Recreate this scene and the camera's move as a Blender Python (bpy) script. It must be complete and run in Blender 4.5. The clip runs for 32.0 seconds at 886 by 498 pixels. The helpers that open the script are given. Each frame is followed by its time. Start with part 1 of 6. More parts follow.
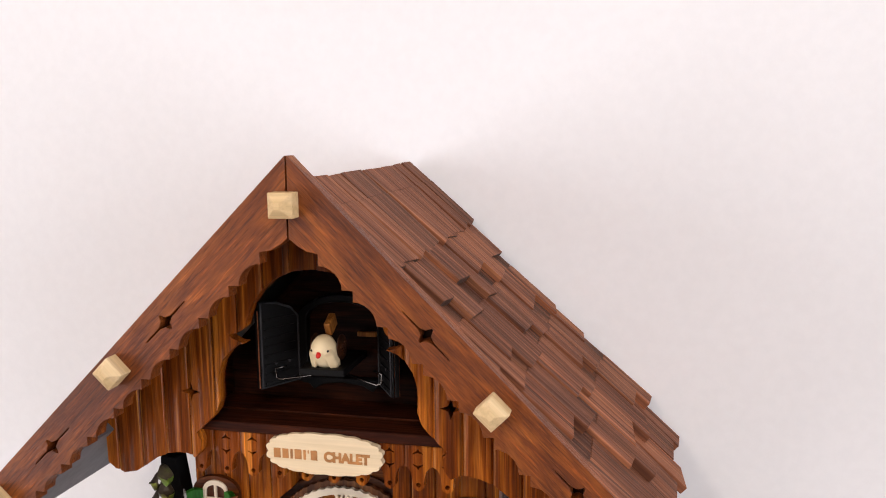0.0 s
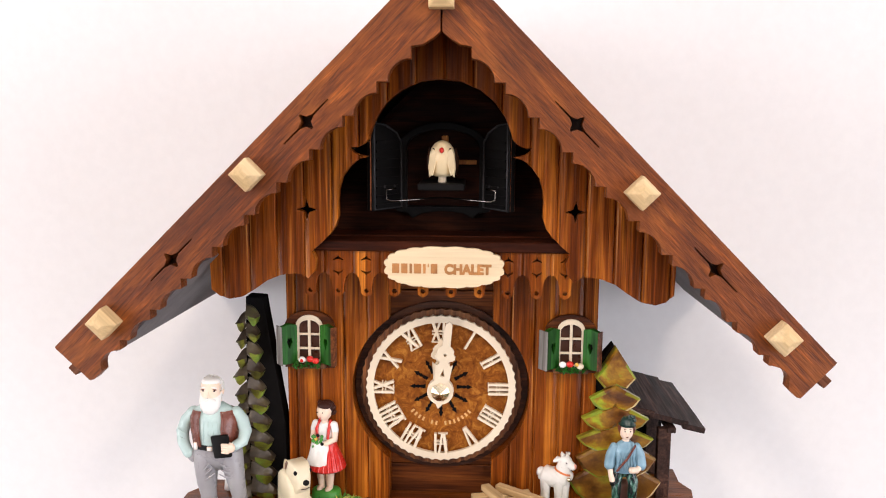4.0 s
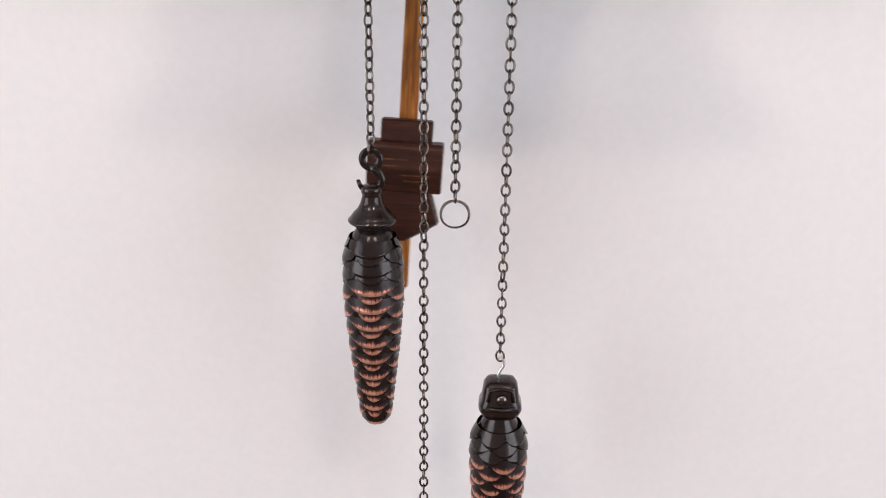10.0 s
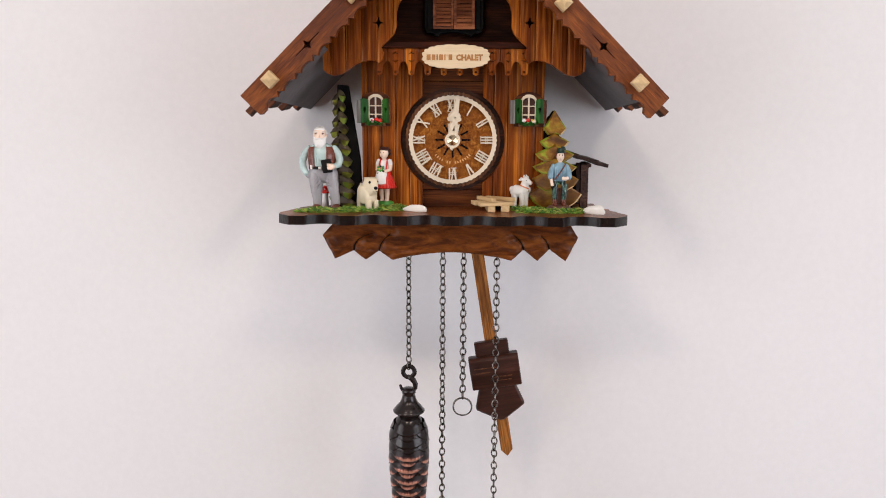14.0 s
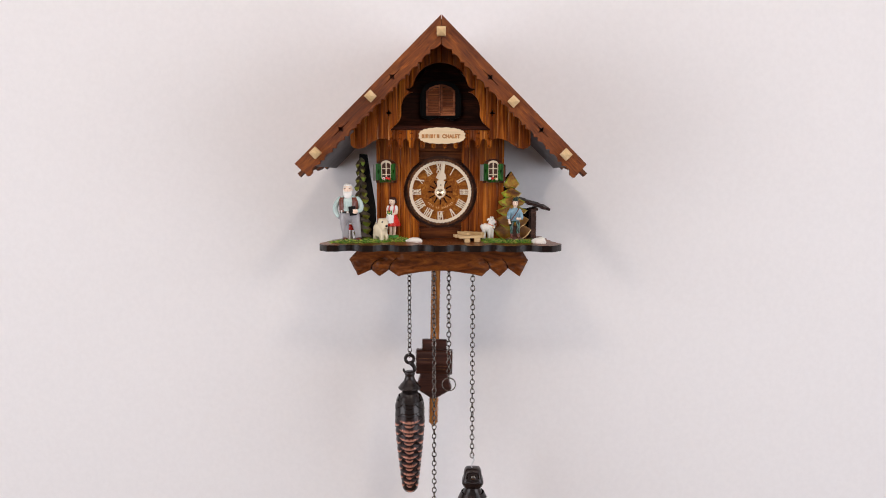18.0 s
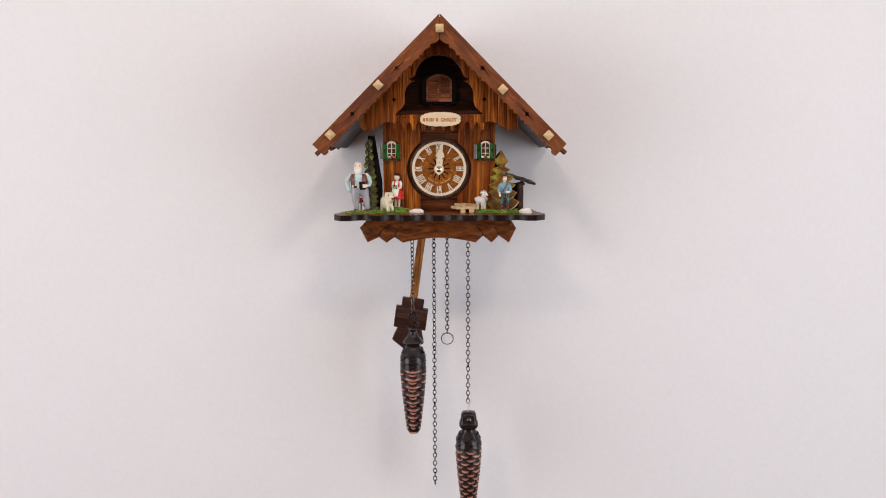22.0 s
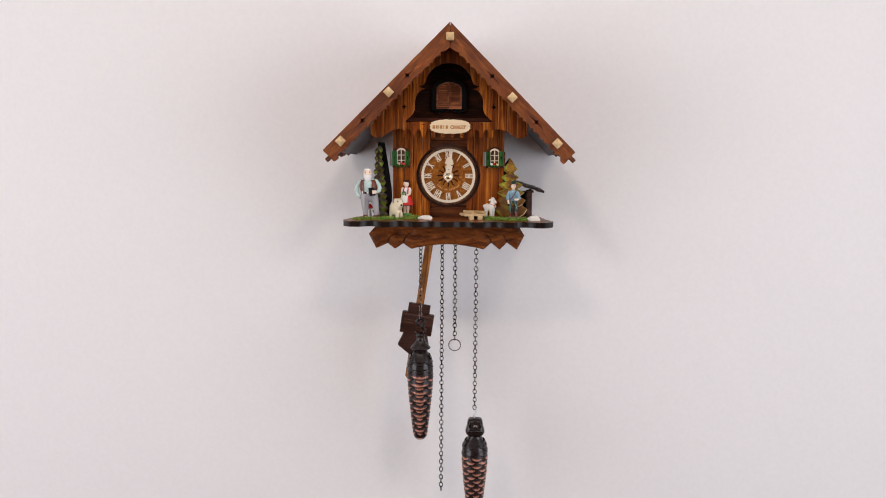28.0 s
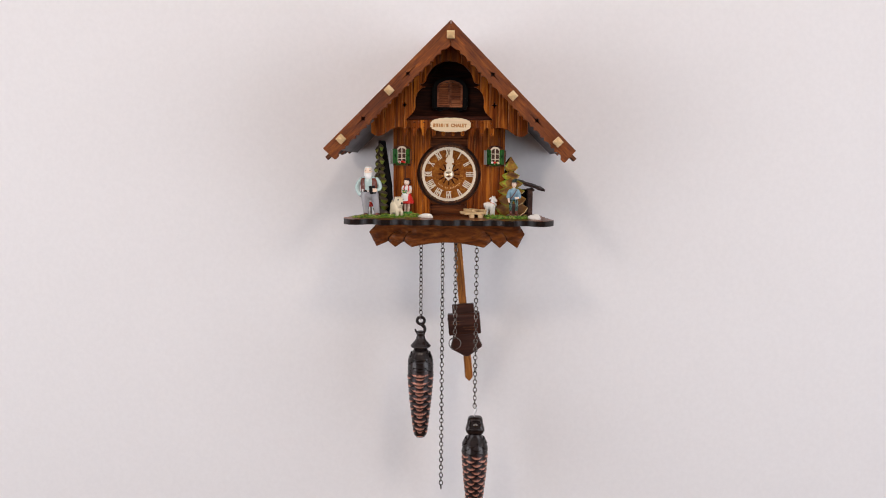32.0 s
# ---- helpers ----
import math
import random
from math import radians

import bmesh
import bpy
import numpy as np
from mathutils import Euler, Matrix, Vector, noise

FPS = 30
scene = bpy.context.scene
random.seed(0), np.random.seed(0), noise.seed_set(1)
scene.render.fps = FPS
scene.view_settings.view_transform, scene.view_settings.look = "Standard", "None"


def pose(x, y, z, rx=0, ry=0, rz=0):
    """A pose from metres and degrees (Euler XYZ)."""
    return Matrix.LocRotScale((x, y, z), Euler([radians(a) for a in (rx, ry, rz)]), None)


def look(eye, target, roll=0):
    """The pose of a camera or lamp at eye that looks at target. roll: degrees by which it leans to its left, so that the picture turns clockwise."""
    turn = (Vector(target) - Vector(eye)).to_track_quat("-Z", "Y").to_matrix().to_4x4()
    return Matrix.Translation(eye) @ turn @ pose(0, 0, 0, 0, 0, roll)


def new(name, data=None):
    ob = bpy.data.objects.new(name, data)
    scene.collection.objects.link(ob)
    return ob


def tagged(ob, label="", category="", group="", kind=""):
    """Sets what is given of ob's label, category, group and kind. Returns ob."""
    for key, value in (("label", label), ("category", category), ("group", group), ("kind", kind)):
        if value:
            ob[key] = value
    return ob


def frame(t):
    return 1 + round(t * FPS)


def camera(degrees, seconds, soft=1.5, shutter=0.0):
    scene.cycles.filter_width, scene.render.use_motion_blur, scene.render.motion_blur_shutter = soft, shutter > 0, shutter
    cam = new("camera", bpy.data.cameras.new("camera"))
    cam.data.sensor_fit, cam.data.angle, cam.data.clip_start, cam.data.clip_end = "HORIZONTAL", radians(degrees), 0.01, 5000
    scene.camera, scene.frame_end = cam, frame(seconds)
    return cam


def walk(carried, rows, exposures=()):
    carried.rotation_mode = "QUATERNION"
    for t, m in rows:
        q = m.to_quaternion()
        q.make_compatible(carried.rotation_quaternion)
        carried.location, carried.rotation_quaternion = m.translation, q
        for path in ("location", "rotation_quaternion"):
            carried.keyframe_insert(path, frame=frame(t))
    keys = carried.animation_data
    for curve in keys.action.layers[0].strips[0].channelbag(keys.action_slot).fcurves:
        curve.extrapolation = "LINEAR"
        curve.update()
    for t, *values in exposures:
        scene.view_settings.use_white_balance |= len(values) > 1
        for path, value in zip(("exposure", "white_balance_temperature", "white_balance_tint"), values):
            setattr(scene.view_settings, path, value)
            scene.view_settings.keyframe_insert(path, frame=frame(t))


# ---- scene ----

# camera and its walk: seconds, eye, tilt, roll, yaw
PATH = [
    (0, 0.1025, -0.3403, 1.7160, 81.57, -0.53, 12.63),
    (0.5, 0.0755, -0.3494, 1.7210, 81.87, -0.56, 8.24),
    (1, 0.0532, -0.3568, 1.7218, 82.17, -0.74, 4.75),
    (1.5, 0.0349, -0.3635, 1.7188, 82.70, -0.69, 2.66),
    (2, 0.0212, -0.3682, 1.7105, 82.39, -0.18, 2.25),
    (2.5, 0.0137, -0.3698, 1.6973, 81.62, 0.10, 2.44),
    (3, 0.0113, -0.3700, 1.6820, 81.47, 0.06, 2.57),
    (3.5, 0.0124, -0.3707, 1.6672, 81.31, 0.19, 2.67),
    (5.5, 0.0156, -0.3783, 1.6083, 81.85, 0.48, 2.86),
    (6, 0.0159, -0.3795, 1.5947, 81.13, 0.54, 2.76),
    (6.5, 0.0163, -0.3805, 1.5804, 80.19, 0.43, 2.81),
    (7, 0.0161, -0.3818, 1.5653, 78.08, 0.51, 2.77),
    (7.5, 0.0158, -0.3849, 1.5487, 76.38, 0.67, 2.50),
    (8, 0.0170, -0.3875, 1.5307, 75.18, 0.50, 2.82),
    (8.5, 0.0172, -0.3878, 1.5112, 73.23, 0.81, 3.20),
    (9, 0.0148, -0.3918, 1.4906, 72.45, 0.99, 2.94),
    (9.5, 0.0123, -0.4016, 1.4715, 71.93, 0.80, 2.19),
    (10, 0.0108, -0.4134, 1.4611, 70.82, 0.49, 1.57),
    (10.5, 0.0116, -0.4316, 1.4632, 70.99, 0.57, 0.70),
    (11, 0.0140, -0.4579, 1.4780, 72.40, 0.19, 0.10),
    (11.5, 0.0133, -0.4852, 1.4990, 74.26, 0.59, 0.73),
    (12, 0.0067, -0.5077, 1.5139, 76.41, 0.44, 1.43),
    (12.5, 0.0036, -0.5336, 1.5303, 77.73, 0.35, 1.97),
    (13, 0.0020, -0.5603, 1.5439, 78.77, 0.50, 1.57),
    (13.5, 0.0029, -0.5884, 1.5551, 79.81, 0.38, 0.97),
    (14, 0.0066, -0.6180, 1.5644, 80.57, 0.25, 1.54),
    (14.5, 0.0116, -0.6483, 1.5727, 80.82, 0.09, 1.96),
    (15, 0.0153, -0.6783, 1.5799, 81.93, -0.06, 2.26),
    (15.5, 0.0175, -0.7077, 1.5855, 83.45, -0.11, 2.18),
    (17.5, 0.0164, -0.8249, 1.5879, 83.28, 0.03, 1.01),
    (18, 0.0170, -0.8499, 1.5880, 83.03, 0.02, 1.19),
    (18.5, 0.0177, -0.8730, 1.5881, 82.68, -0.12, 1.05),
    (19, 0.0182, -0.8937, 1.5880, 82.46, 0.08, 0.89),
    (19.5, 0.0180, -0.9116, 1.5880, 82.45, 0.15, 0.90),
    (20, 0.0172, -0.9269, 1.5880, 82.37, 0.12, 0.99),
    (20.5, 0.0162, -0.9399, 1.5880, 82.16, 0.19, 0.96),
    (21, 0.0153, -0.9503, 1.5880, 82.03, 0.02, 0.63),
    (21.5, 0.0152, -0.9580, 1.5880, 82.01, -0.14, 0.27),
    (22, 0.0162, -0.9629, 1.5880, 81.77, -0.22, 0.91),
    (22.5, 0.0182, -0.9653, 1.5880, 81.51, -0.26, 1.48),
    (23, 0.0208, -0.9661, 1.5880, 81.32, -0.15, 1.38),
    (23.5, 0.0229, -0.9660, 1.5880, 81.12, -0.06, 1.25),
    (24, 0.0237, -0.9657, 1.5880, 81.11, 0.12, 1.39),
    (24.5, 0.0229, -0.9656, 1.5880, 81.42, 0.14, 1.57),
    (25, 0.0214, -0.9658, 1.5880, 81.79, 0.34, 1.58),
    (25.5, 0.0200, -0.9661, 1.5880, 82.02, 0.26, 1.51),
    (27.5, 0.0199, -0.9675, 1.5880, 82.33, 0.33, 1.61),
    (28, 0.0194, -0.9670, 1.5880, 82.27, 0.34, 1.70),
    (28.5, 0.0185, -0.9664, 1.5880, 82.25, 0.37, 1.73),
    (29, 0.0173, -0.9658, 1.5880, 82.25, 0.33, 1.64),
    (29.5, 0.0164, -0.9655, 1.5880, 82.29, 0.40, 1.59),
    (30, 0.0161, -0.9656, 1.5880, 82.31, 0.30, 1.61),
    (30.5, 0.0162, -0.9657, 1.5880, 82.31, 0.31, 1.64),
    (31, 0.0169, -0.9659, 1.5880, 82.29, 0.52, 1.76),
    (31.5, 0.0191, -0.9662, 1.5880, 82.24, 0.47, 1.86),
    (32, 0.0242, -0.9666, 1.5880, 82.15, 0.47, 2.03),
]
cam = camera(57.3, 32.0, soft=1.0, shutter=0.2)
walk(cam, [(t, pose(x, y, z, rx, 0, rz) @ pose(0, 0, 0, 0, 0, roll)) for t, x, y, z, rx, roll, rz in PATH],
     exposures=[(0, 0.0), (1.2, -0.07), (2.1, -0.19), (3.0, 0.1), (3.5, 0.17), (5.5, 0.56), (6.0, 0.44), (7, 0.22), (8, 0.05), (8.7, -0.08), (11, -0.11), (13, -0.17), (15, -0.19), (19, -0.27), (32, -0.32)])

# ---- world and lights ----
world = bpy.data.worlds.new("world")
world.use_nodes = True
world.node_tree.nodes["Background"].inputs[0].default_value = (0.9, 0.92, 1.0, 1)
world.node_tree.nodes["Background"].inputs[1].default_value = 0.03
scene.world = world


def softbox(name, eye, size, watts, colour):
    data = bpy.data.lights.new(name, "AREA")
    data.shape, data.size, data.size_y, data.energy, data.color = "RECTANGLE", size[0], size[1], watts, colour
    ob = new(name, data)
    ob.matrix_world = look(eye, (0, 0, 1.5))
    return ob


softbox("studio_light", (-1.85, -1.35, 1.45), (1.5, 1.5), 31.5, (0.918, 0.924, 0.98))
softbox("studio_light", (1.85, -1.35, 1.45), (1.5, 1.5), 31.5, (0.887, 0.922, 1.005))
softbox("ceiling_light", (-0.56, -1.42, 2.66), (0.26, 0.26), 9.6, (1.0, 0.835, 0.70))
softbox("ceiling_light", (0.56, -1.42, 2.66), (0.26, 0.26), 9.6, (1.0, 0.835, 0.70))

# ---- materials ----
def nodes_of(name):
    m = bpy.data.materials.new(name)
    m.use_nodes = True
    nt = m.node_tree
    return m, nt, nt.nodes["Principled BSDF"]


def ramp(nt, fac, stops):
    n = nt.nodes.new("ShaderNodeValToRGB")
    while len(n.color_ramp.elements) < len(stops):
        n.color_ramp.elements.new(0.5)
    for e, (p, c) in zip(n.color_ramp.elements, stops):
        e.position, e.color = p, (*c, 1)
    nt.links.new(fac, n.inputs[0])
    return n.outputs[0]


def noise_tex(nt, scale, stretch=(1, 1, 1), detail=4, rough=0.55, distort=0.0, turn=(0, 0, 0)):
    co = nt.nodes.new("ShaderNodeTexCoord")
    info = nt.nodes.new("ShaderNodeObjectInfo")
    shift = nt.nodes.new("ShaderNodeVectorMath")
    shift.operation = "ADD"
    mp = nt.nodes.new("ShaderNodeMapping")
    mp.inputs["Scale"].default_value = stretch
    mp.inputs["Rotation"].default_value = turn
    n = nt.nodes.new("ShaderNodeTexNoise")
    n.inputs["Scale"].default_value, n.inputs["Detail"].default_value = scale, detail
    n.inputs["Roughness"].default_value, n.inputs["Distortion"].default_value = rough, distort
    nt.links.new(co.outputs["Object"], shift.inputs[0])
    nt.links.new(info.outputs["Random"], shift.inputs[1])
    nt.links.new(shift.outputs[0], mp.inputs[0])
    nt.links.new(mp.outputs[0], n.inputs["Vector"])
    return n.outputs["Fac"]


def bump(nt, b, height, strength, dist=0.0004):
    n = nt.nodes.new("ShaderNodeBump")
    n.inputs["Strength"].default_value, n.inputs["Distance"].default_value = strength, dist
    nt.links.new(height, n.inputs["Height"])
    nt.links.new(n.outputs[0], b.inputs["Normal"])


def mixed(nt, a, b, fac, mode="MIX"):
    n = nt.nodes.new("ShaderNodeMix")
    n.data_type, n.blend_type = "RGBA", mode
    for sock, v in ((n.inputs[0], fac), (n.inputs[6], a), (n.inputs[7], b)):
        if isinstance(v, bpy.types.NodeSocket):
            nt.links.new(v, sock)
        else:
            sock.default_value = v if isinstance(v, float) else (*v, 1)
    return n.outputs[2]


def wood(name, dark, mid, light, grain="z", fine=700, broad=90, rough=0.42, coat=0.25, relief=0.35, vary=0.0, fibre=0.6, streak=0.14, spec=0.3, fleck=0.035, pores=0.45, mottle=0.6):
    """Stained wood: a broad figure, fibres and dark open pores along one axis of the object, under a thin varnish."""
    m, nt, b = nodes_of(name)

    def along(k):
        return {"x": (k, 1, 1), "y": (1, k, 1), "z": (1, 1, k)}[grain]
    f1 = noise_tex(nt, fine, along(fleck), 3, 0.6)
    f2 = noise_tex(nt, broad, along(streak), 5, 0.6, 1.2)
    f3 = noise_tex(nt, fine * 0.62, along(fleck * 0.55), 2, 0.7)
    f4 = noise_tex(nt, broad * 0.3, along(0.5), 3, 0.6)
    col = ramp(nt, f2, [(0.36, dark), (0.52, mid), (0.66, light)])
    fib = ramp(nt, f1, [(0.34, (0.36, 0.29, 0.24)), (0.46, (0.84, 0.81, 0.77)), (0.64, (1.45, 1.45, 1.42))])
    col = mixed(nt, col, fib, fibre, "MULTIPLY")
    col = mixed(nt, col, ramp(nt, f3, [(0.34, (0.22, 0.17, 0.14)), (0.44, (1, 1, 1)), (0.58, (1, 1, 1)), (0.68, (2.1, 2.05, 1.9))]), pores, "MULTIPLY")
    col = mixed(nt, col, ramp(nt, f4, [(0.35, (0.62, 0.58, 0.55)), (0.62, (1.18, 1.18, 1.18))]), mottle, "MULTIPLY")
    if vary:
        info = nt.nodes.new("ShaderNodeObjectInfo")
        tone = ramp(nt, info.outputs["Random"], [(0.0, (1 - vary,) * 3), (1.0, (1 + vary, 1 + vary * 0.9, 1 + vary * 0.8))])
        col = mixed(nt, col, tone, 1.0, "MULTIPLY")
    nt.links.new(col, b.inputs["Base Color"])
    nt.links.new(ramp(nt, f1, [(0.3, (rough + 0.25,) * 3), (0.7, (rough,) * 3)]), b.inputs["Roughness"])
    b.inputs["Coat Weight"].default_value, b.inputs["Coat Roughness"].default_value = coat * 0.4, 0.2
    b.inputs["Specular IOR Level"].default_value = spec
    bump(nt, b, mixed(nt, f1, f3, 0.5), relief)
    return m


def paint(name, colour, rough=0.3, vary=0.12, relief=0.1, scale=300, metal=0.0, coat=0.0, tint=None):
    """Paint, resin or metal with a slight mottling."""
    m, nt, b = nodes_of(name)
    f = noise_tex(nt, scale, (1, 1, 1), 4, 0.6)
    g = noise_tex(nt, scale * 0.15, (1, 1, 1), 3, 0.6)
    lo = tuple(max(0, c * (1 - vary)) for c in (tint or colour))
    hi = tuple(min(1, c * (1 + vary)) for c in colour)
    col = mixed(nt, lo, hi, ramp(nt, g, [(0.35, (0, 0, 0)), (0.65, (1, 1, 1))]))
    nt.links.new(col, b.inputs["Base Color"])
    nt.links.new(ramp(nt, f, [(0.3, (min(1, rough + 0.1),) * 3), (0.7, (rough,) * 3)]), b.inputs["Roughness"])
    b.inputs["Metallic"].default_value, b.inputs["Coat Weight"].default_value = metal, coat
    b.inputs["Specular IOR Level"].default_value = 0.5 if max(colour) > 0.1 or rough < 0.3 else 0.14
    if relief:
        bump(nt, b, f, relief, 0.0003)
    return m


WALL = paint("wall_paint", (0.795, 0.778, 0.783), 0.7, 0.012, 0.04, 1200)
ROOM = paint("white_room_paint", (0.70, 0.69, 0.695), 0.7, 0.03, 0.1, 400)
FLOOR = wood("floor_boards", (0.16, 0.09, 0.05), (0.24, 0.14, 0.08), (0.3, 0.18, 0.1), "y", 60, 9, 0.4)
BARGE = wood("varnished_gable_board", (0.105, 0.0225, 0.0026), (0.180, 0.0430, 0.0044), (0.260, 0.0720, 0.0085), "x", 1900, 110, 0.42, 0.15, 1.0, 0.0, 0.32, 0.2, 0.36, 0.10, 0.55, 0.45)
PANEL = wood("stained_plank_panel", (0.102, 0.0212, 0.0022), (0.212, 0.0490, 0.0044), (0.430, 0.1360, 0.0155), "z", 1700, 150, 0.24, 0.4, 0.8, 0.0, 0.45, 0.045, 0.08, 0.02, 0.5, 0.5)
# paler plank wood with the highlights on the plank edges put into its colour
EDGE_SHINE = wood("highlight_plank_edge", (0.10, 0.022, 0.0026), (0.22, 0.062, 0.0078), (0.46, 0.190, 0.044), "z", 1700, 170, 0.3, 0.3, 0.5, 0.0, 0.4, 0.08, 0.12, 0.02, 0.5, 0.5)
GABLE = wood("brown_gable_planks", (0.097, 0.0190, 0.0020), (0.205, 0.0470, 0.0044), (0.430, 0.1360, 0.0155), "z", 1700, 150, 0.24, 0.4, 0.8, 0.0, 0.48, 0.045, 0.08, 0.02, 0.5, 0.6)
DARKW = wood("dark_stained_board", (0.018, 0.0034, 0.0012), (0.040, 0.0082, 0.0024), (0.070, 0.0158, 0.0044), "x", 1400, 160, 0.45, 0.0, 0.35, 0.0, 0.6, 0.14, 0.12)
SLATE = wood("wooden_roof_shingle", (0.108, 0.0320, 0.0125), (0.185, 0.0620, 0.0260), (0.275, 0.1050, 0.0480), "x", 700, 150, 0.6, 0.0, 1.0, 0.22, 0.55, 0.05, 0.3, 0.02, 0.5)
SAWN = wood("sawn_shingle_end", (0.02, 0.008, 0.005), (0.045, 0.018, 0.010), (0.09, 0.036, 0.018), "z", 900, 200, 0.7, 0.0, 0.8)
FRESH_SHADED = wood("unweathered_and_shaded_shingle", (0.05, 0.013, 0.004), (0.095, 0.028, 0.009), (0.16, 0.052, 0.016), "x", 760, 150, 0.6, 0.0, 1.0)
SLOTW = wood("brown_dial_board", (0.052, 0.012, 0.0024), (0.112, 0.0296, 0.0056), (0.176, 0.0536, 0.0104), "x", 1300, 150, 0.35, 0.2, 0.4, 0.0, 0.6, 0.06, 0.2)
SURRW = wood("dark_brown_wood", (0.0224, 0.0064, 0.0024), (0.044, 0.0128, 0.004), (0.08, 0.024, 0.0072), "x", 1300, 150, 0.35, 0.3, 0.4, 0.0, 0.6, 0.06)
# darker copy of the dark board wood, with the recess shade in its colour
SHADED = wood("shaded_dark_board", (0.0110, 0.0026, 0.0012), (0.0240, 0.0058, 0.0022), (0.0420, 0.0105, 0.0036), "x", 1400, 160, 0.5, 0.0, 0.35, 0.0, 0.6, 0.14, 0.1)
DECK = paint("dark_roof_underside", (0.122, 0.108, 0.111), 0.6, 0.14)
PLATF = wood("varnished_platform", (0.108, 0.0265, 0.0044), (0.208, 0.0570, 0.0080), (0.330, 0.1020, 0.0160), "x", 1300, 90, 0.24, 0.6, 0.3, 0.0, 0.5, 0.08, 0.3)
SCORCH_SHADE = wood("scorched_edge_and_cut_shade", (0.005, 0.0022, 0.0016), (0.0095, 0.0041, 0.0027), (0.018, 0.0076, 0.0045), "z", 1100, 200, 0.24, 0.2, 0.3, 0.0, 0.25, 0.3, 0.18, 0.2, 0.2)
PALE = wood("bare_pale_wood", (0.56, 0.38, 0.185), (0.66, 0.47, 0.25), (0.74, 0.56, 0.33), "x", 900, 40, 0.55, 0.0, 0.15, 0.0, 0.15, 0.14, 0.3, 0.035, 0.05, 0.1)
SIGNW = wood("pale_name_board_wood", (0.68, 0.515, 0.32), (0.76, 0.605, 0.40), (0.82, 0.67, 0.46), "x", 900, 40, 0.55, 0.0, 0.15, 0.0, 0.1, 0.14, 0.3, 0.035, 0.04, 0.1)
CREAM = paint("cream_plastic", (0.75, 0.63, 0.475), 0.4, 0.05, 0.05)
RIM = wood("brown_dial_rim", (0.064, 0.0208, 0.0064), (0.128, 0.0464, 0.0152), (0.216, 0.088, 0.032), "z", 1300, 200)
ENGRAVE = paint("burnt_lettering", (0.40, 0.17, 0.05), 0.7, 0.3, 0.1, 900)
BLACK = paint("black_plastic", (0.0055, 0.0048, 0.0048), 0.45, 0.2, 0.1)
# black paint on boards; on sheets behind openings it stands for shade
BLACKP = paint("black_paint_and_shade", (0.0045, 0.0036, 0.0036), 0.8, 0.2, 0.2)
DOORW = wood("cuckoo_door_wood", (0.17, 0.045, 0.016), (0.27, 0.082, 0.03), (0.36, 0.125, 0.05), "x", 600, 100)
GOLD = paint("brass_cap", (0.86, 0.74, 0.52), 0.2, 0.1, 0.0, 300, 1.0)
STEEL = paint("burnished_steel", (0.17, 0.15, 0.136), 0.16, 0.5, 0.1, 500, 1.0)
DULL = paint("dull_grey_metal", (0.040, 0.038, 0.040), 0.5, 0.3, 0.1, 500, 0.3)
WIRE = paint("bright_wire", (0.7, 0.7, 0.7), 0.25, 0.1, 0.0, 500, 1.0)
BRONZE = paint("dark_bronze_iron", (0.0155, 0.0092, 0.0082), 0.16, 0.3, 0.1, 300, 0.25)
GREEN = wood("green_painted_wood", (0.006, 0.045, 0.004), (0.014, 0.098, 0.009), (0.04, 0.18, 0.02), "z", 500, 120, 0.4, 0.1, 0.5, 0.0, 0.6, 0.14, 0.15)
GREYW = wood("grey_weathered_edge", (0.16, 0.15, 0.14), (0.28, 0.27, 0.26), (0.42, 0.41, 0.4), "z", 500, 150, 0.6, 0)
WHITE = paint("white_gloss_paint", (0.82, 0.80, 0.77), 0.25, 0.04, 0.05)
RED = paint("red_gloss_paint", (0.62, 0.025, 0.018), 0.22, 0.15)
GLASSD = paint("dark_window_back", (0.075, 0.026, 0.014), 0.25, 0.3)
YELLOW = paint("yellow_paint", (0.75, 0.45, 0.08), 0.3, 0.1)
PENDW = wood("honey_pendulum_wood", (0.22, 0.072, 0.012), (0.34, 0.124, 0.022), (0.45, 0.180, 0.038), "z", 1300, 160, 0.4, 0.2)
BOBW = wood("dark_pendulum_bob", (0.024, 0.0065, 0.0038), (0.038, 0.0105, 0.0055), (0.058, 0.017, 0.009), "x", 1100, 130, 0.33, 0.4, 0.3, 0.0, 0.25, 0.14, 0.3, 0.035, 0.12)


def burl(name, stops, scale=260, stretch=(1, 1, 1), rough=0.4, swirl=1.5):
    """Mottled burl veneer."""
    m, nt, b = nodes_of(name)
    f = noise_tex(nt, scale, stretch, 6, 0.7, swirl)
    nt.links.new(ramp(nt, f, stops), b.inputs["Base Color"])
    b.inputs["Roughness"].default_value, b.inputs["Specular IOR Level"].default_value = rough, 0.2
    bump(nt, b, f, 0.2)
    return m


CARVED = burl("scorched_carved_wood", [(0.30, (0.024, 0.0056, 0.0016)), (0.44, (0.080, 0.0195, 0.0034)), (0.57, (0.165, 0.0445, 0.0070)), (0.74, (0.290, 0.0920, 0.0160))], 150, (0.25, 1, 1), 0.34, 0.9)
AMBER = burl("amber_burl_dial", [(0.32, (0.1144, 0.0264, 0.00352)), (0.5, (0.264, 0.0792, 0.00968)), (0.66, (0.44, 0.176, 0.0264))])

# ---- building helpers (millimetres in the clock's space) ----
MM = 0.001


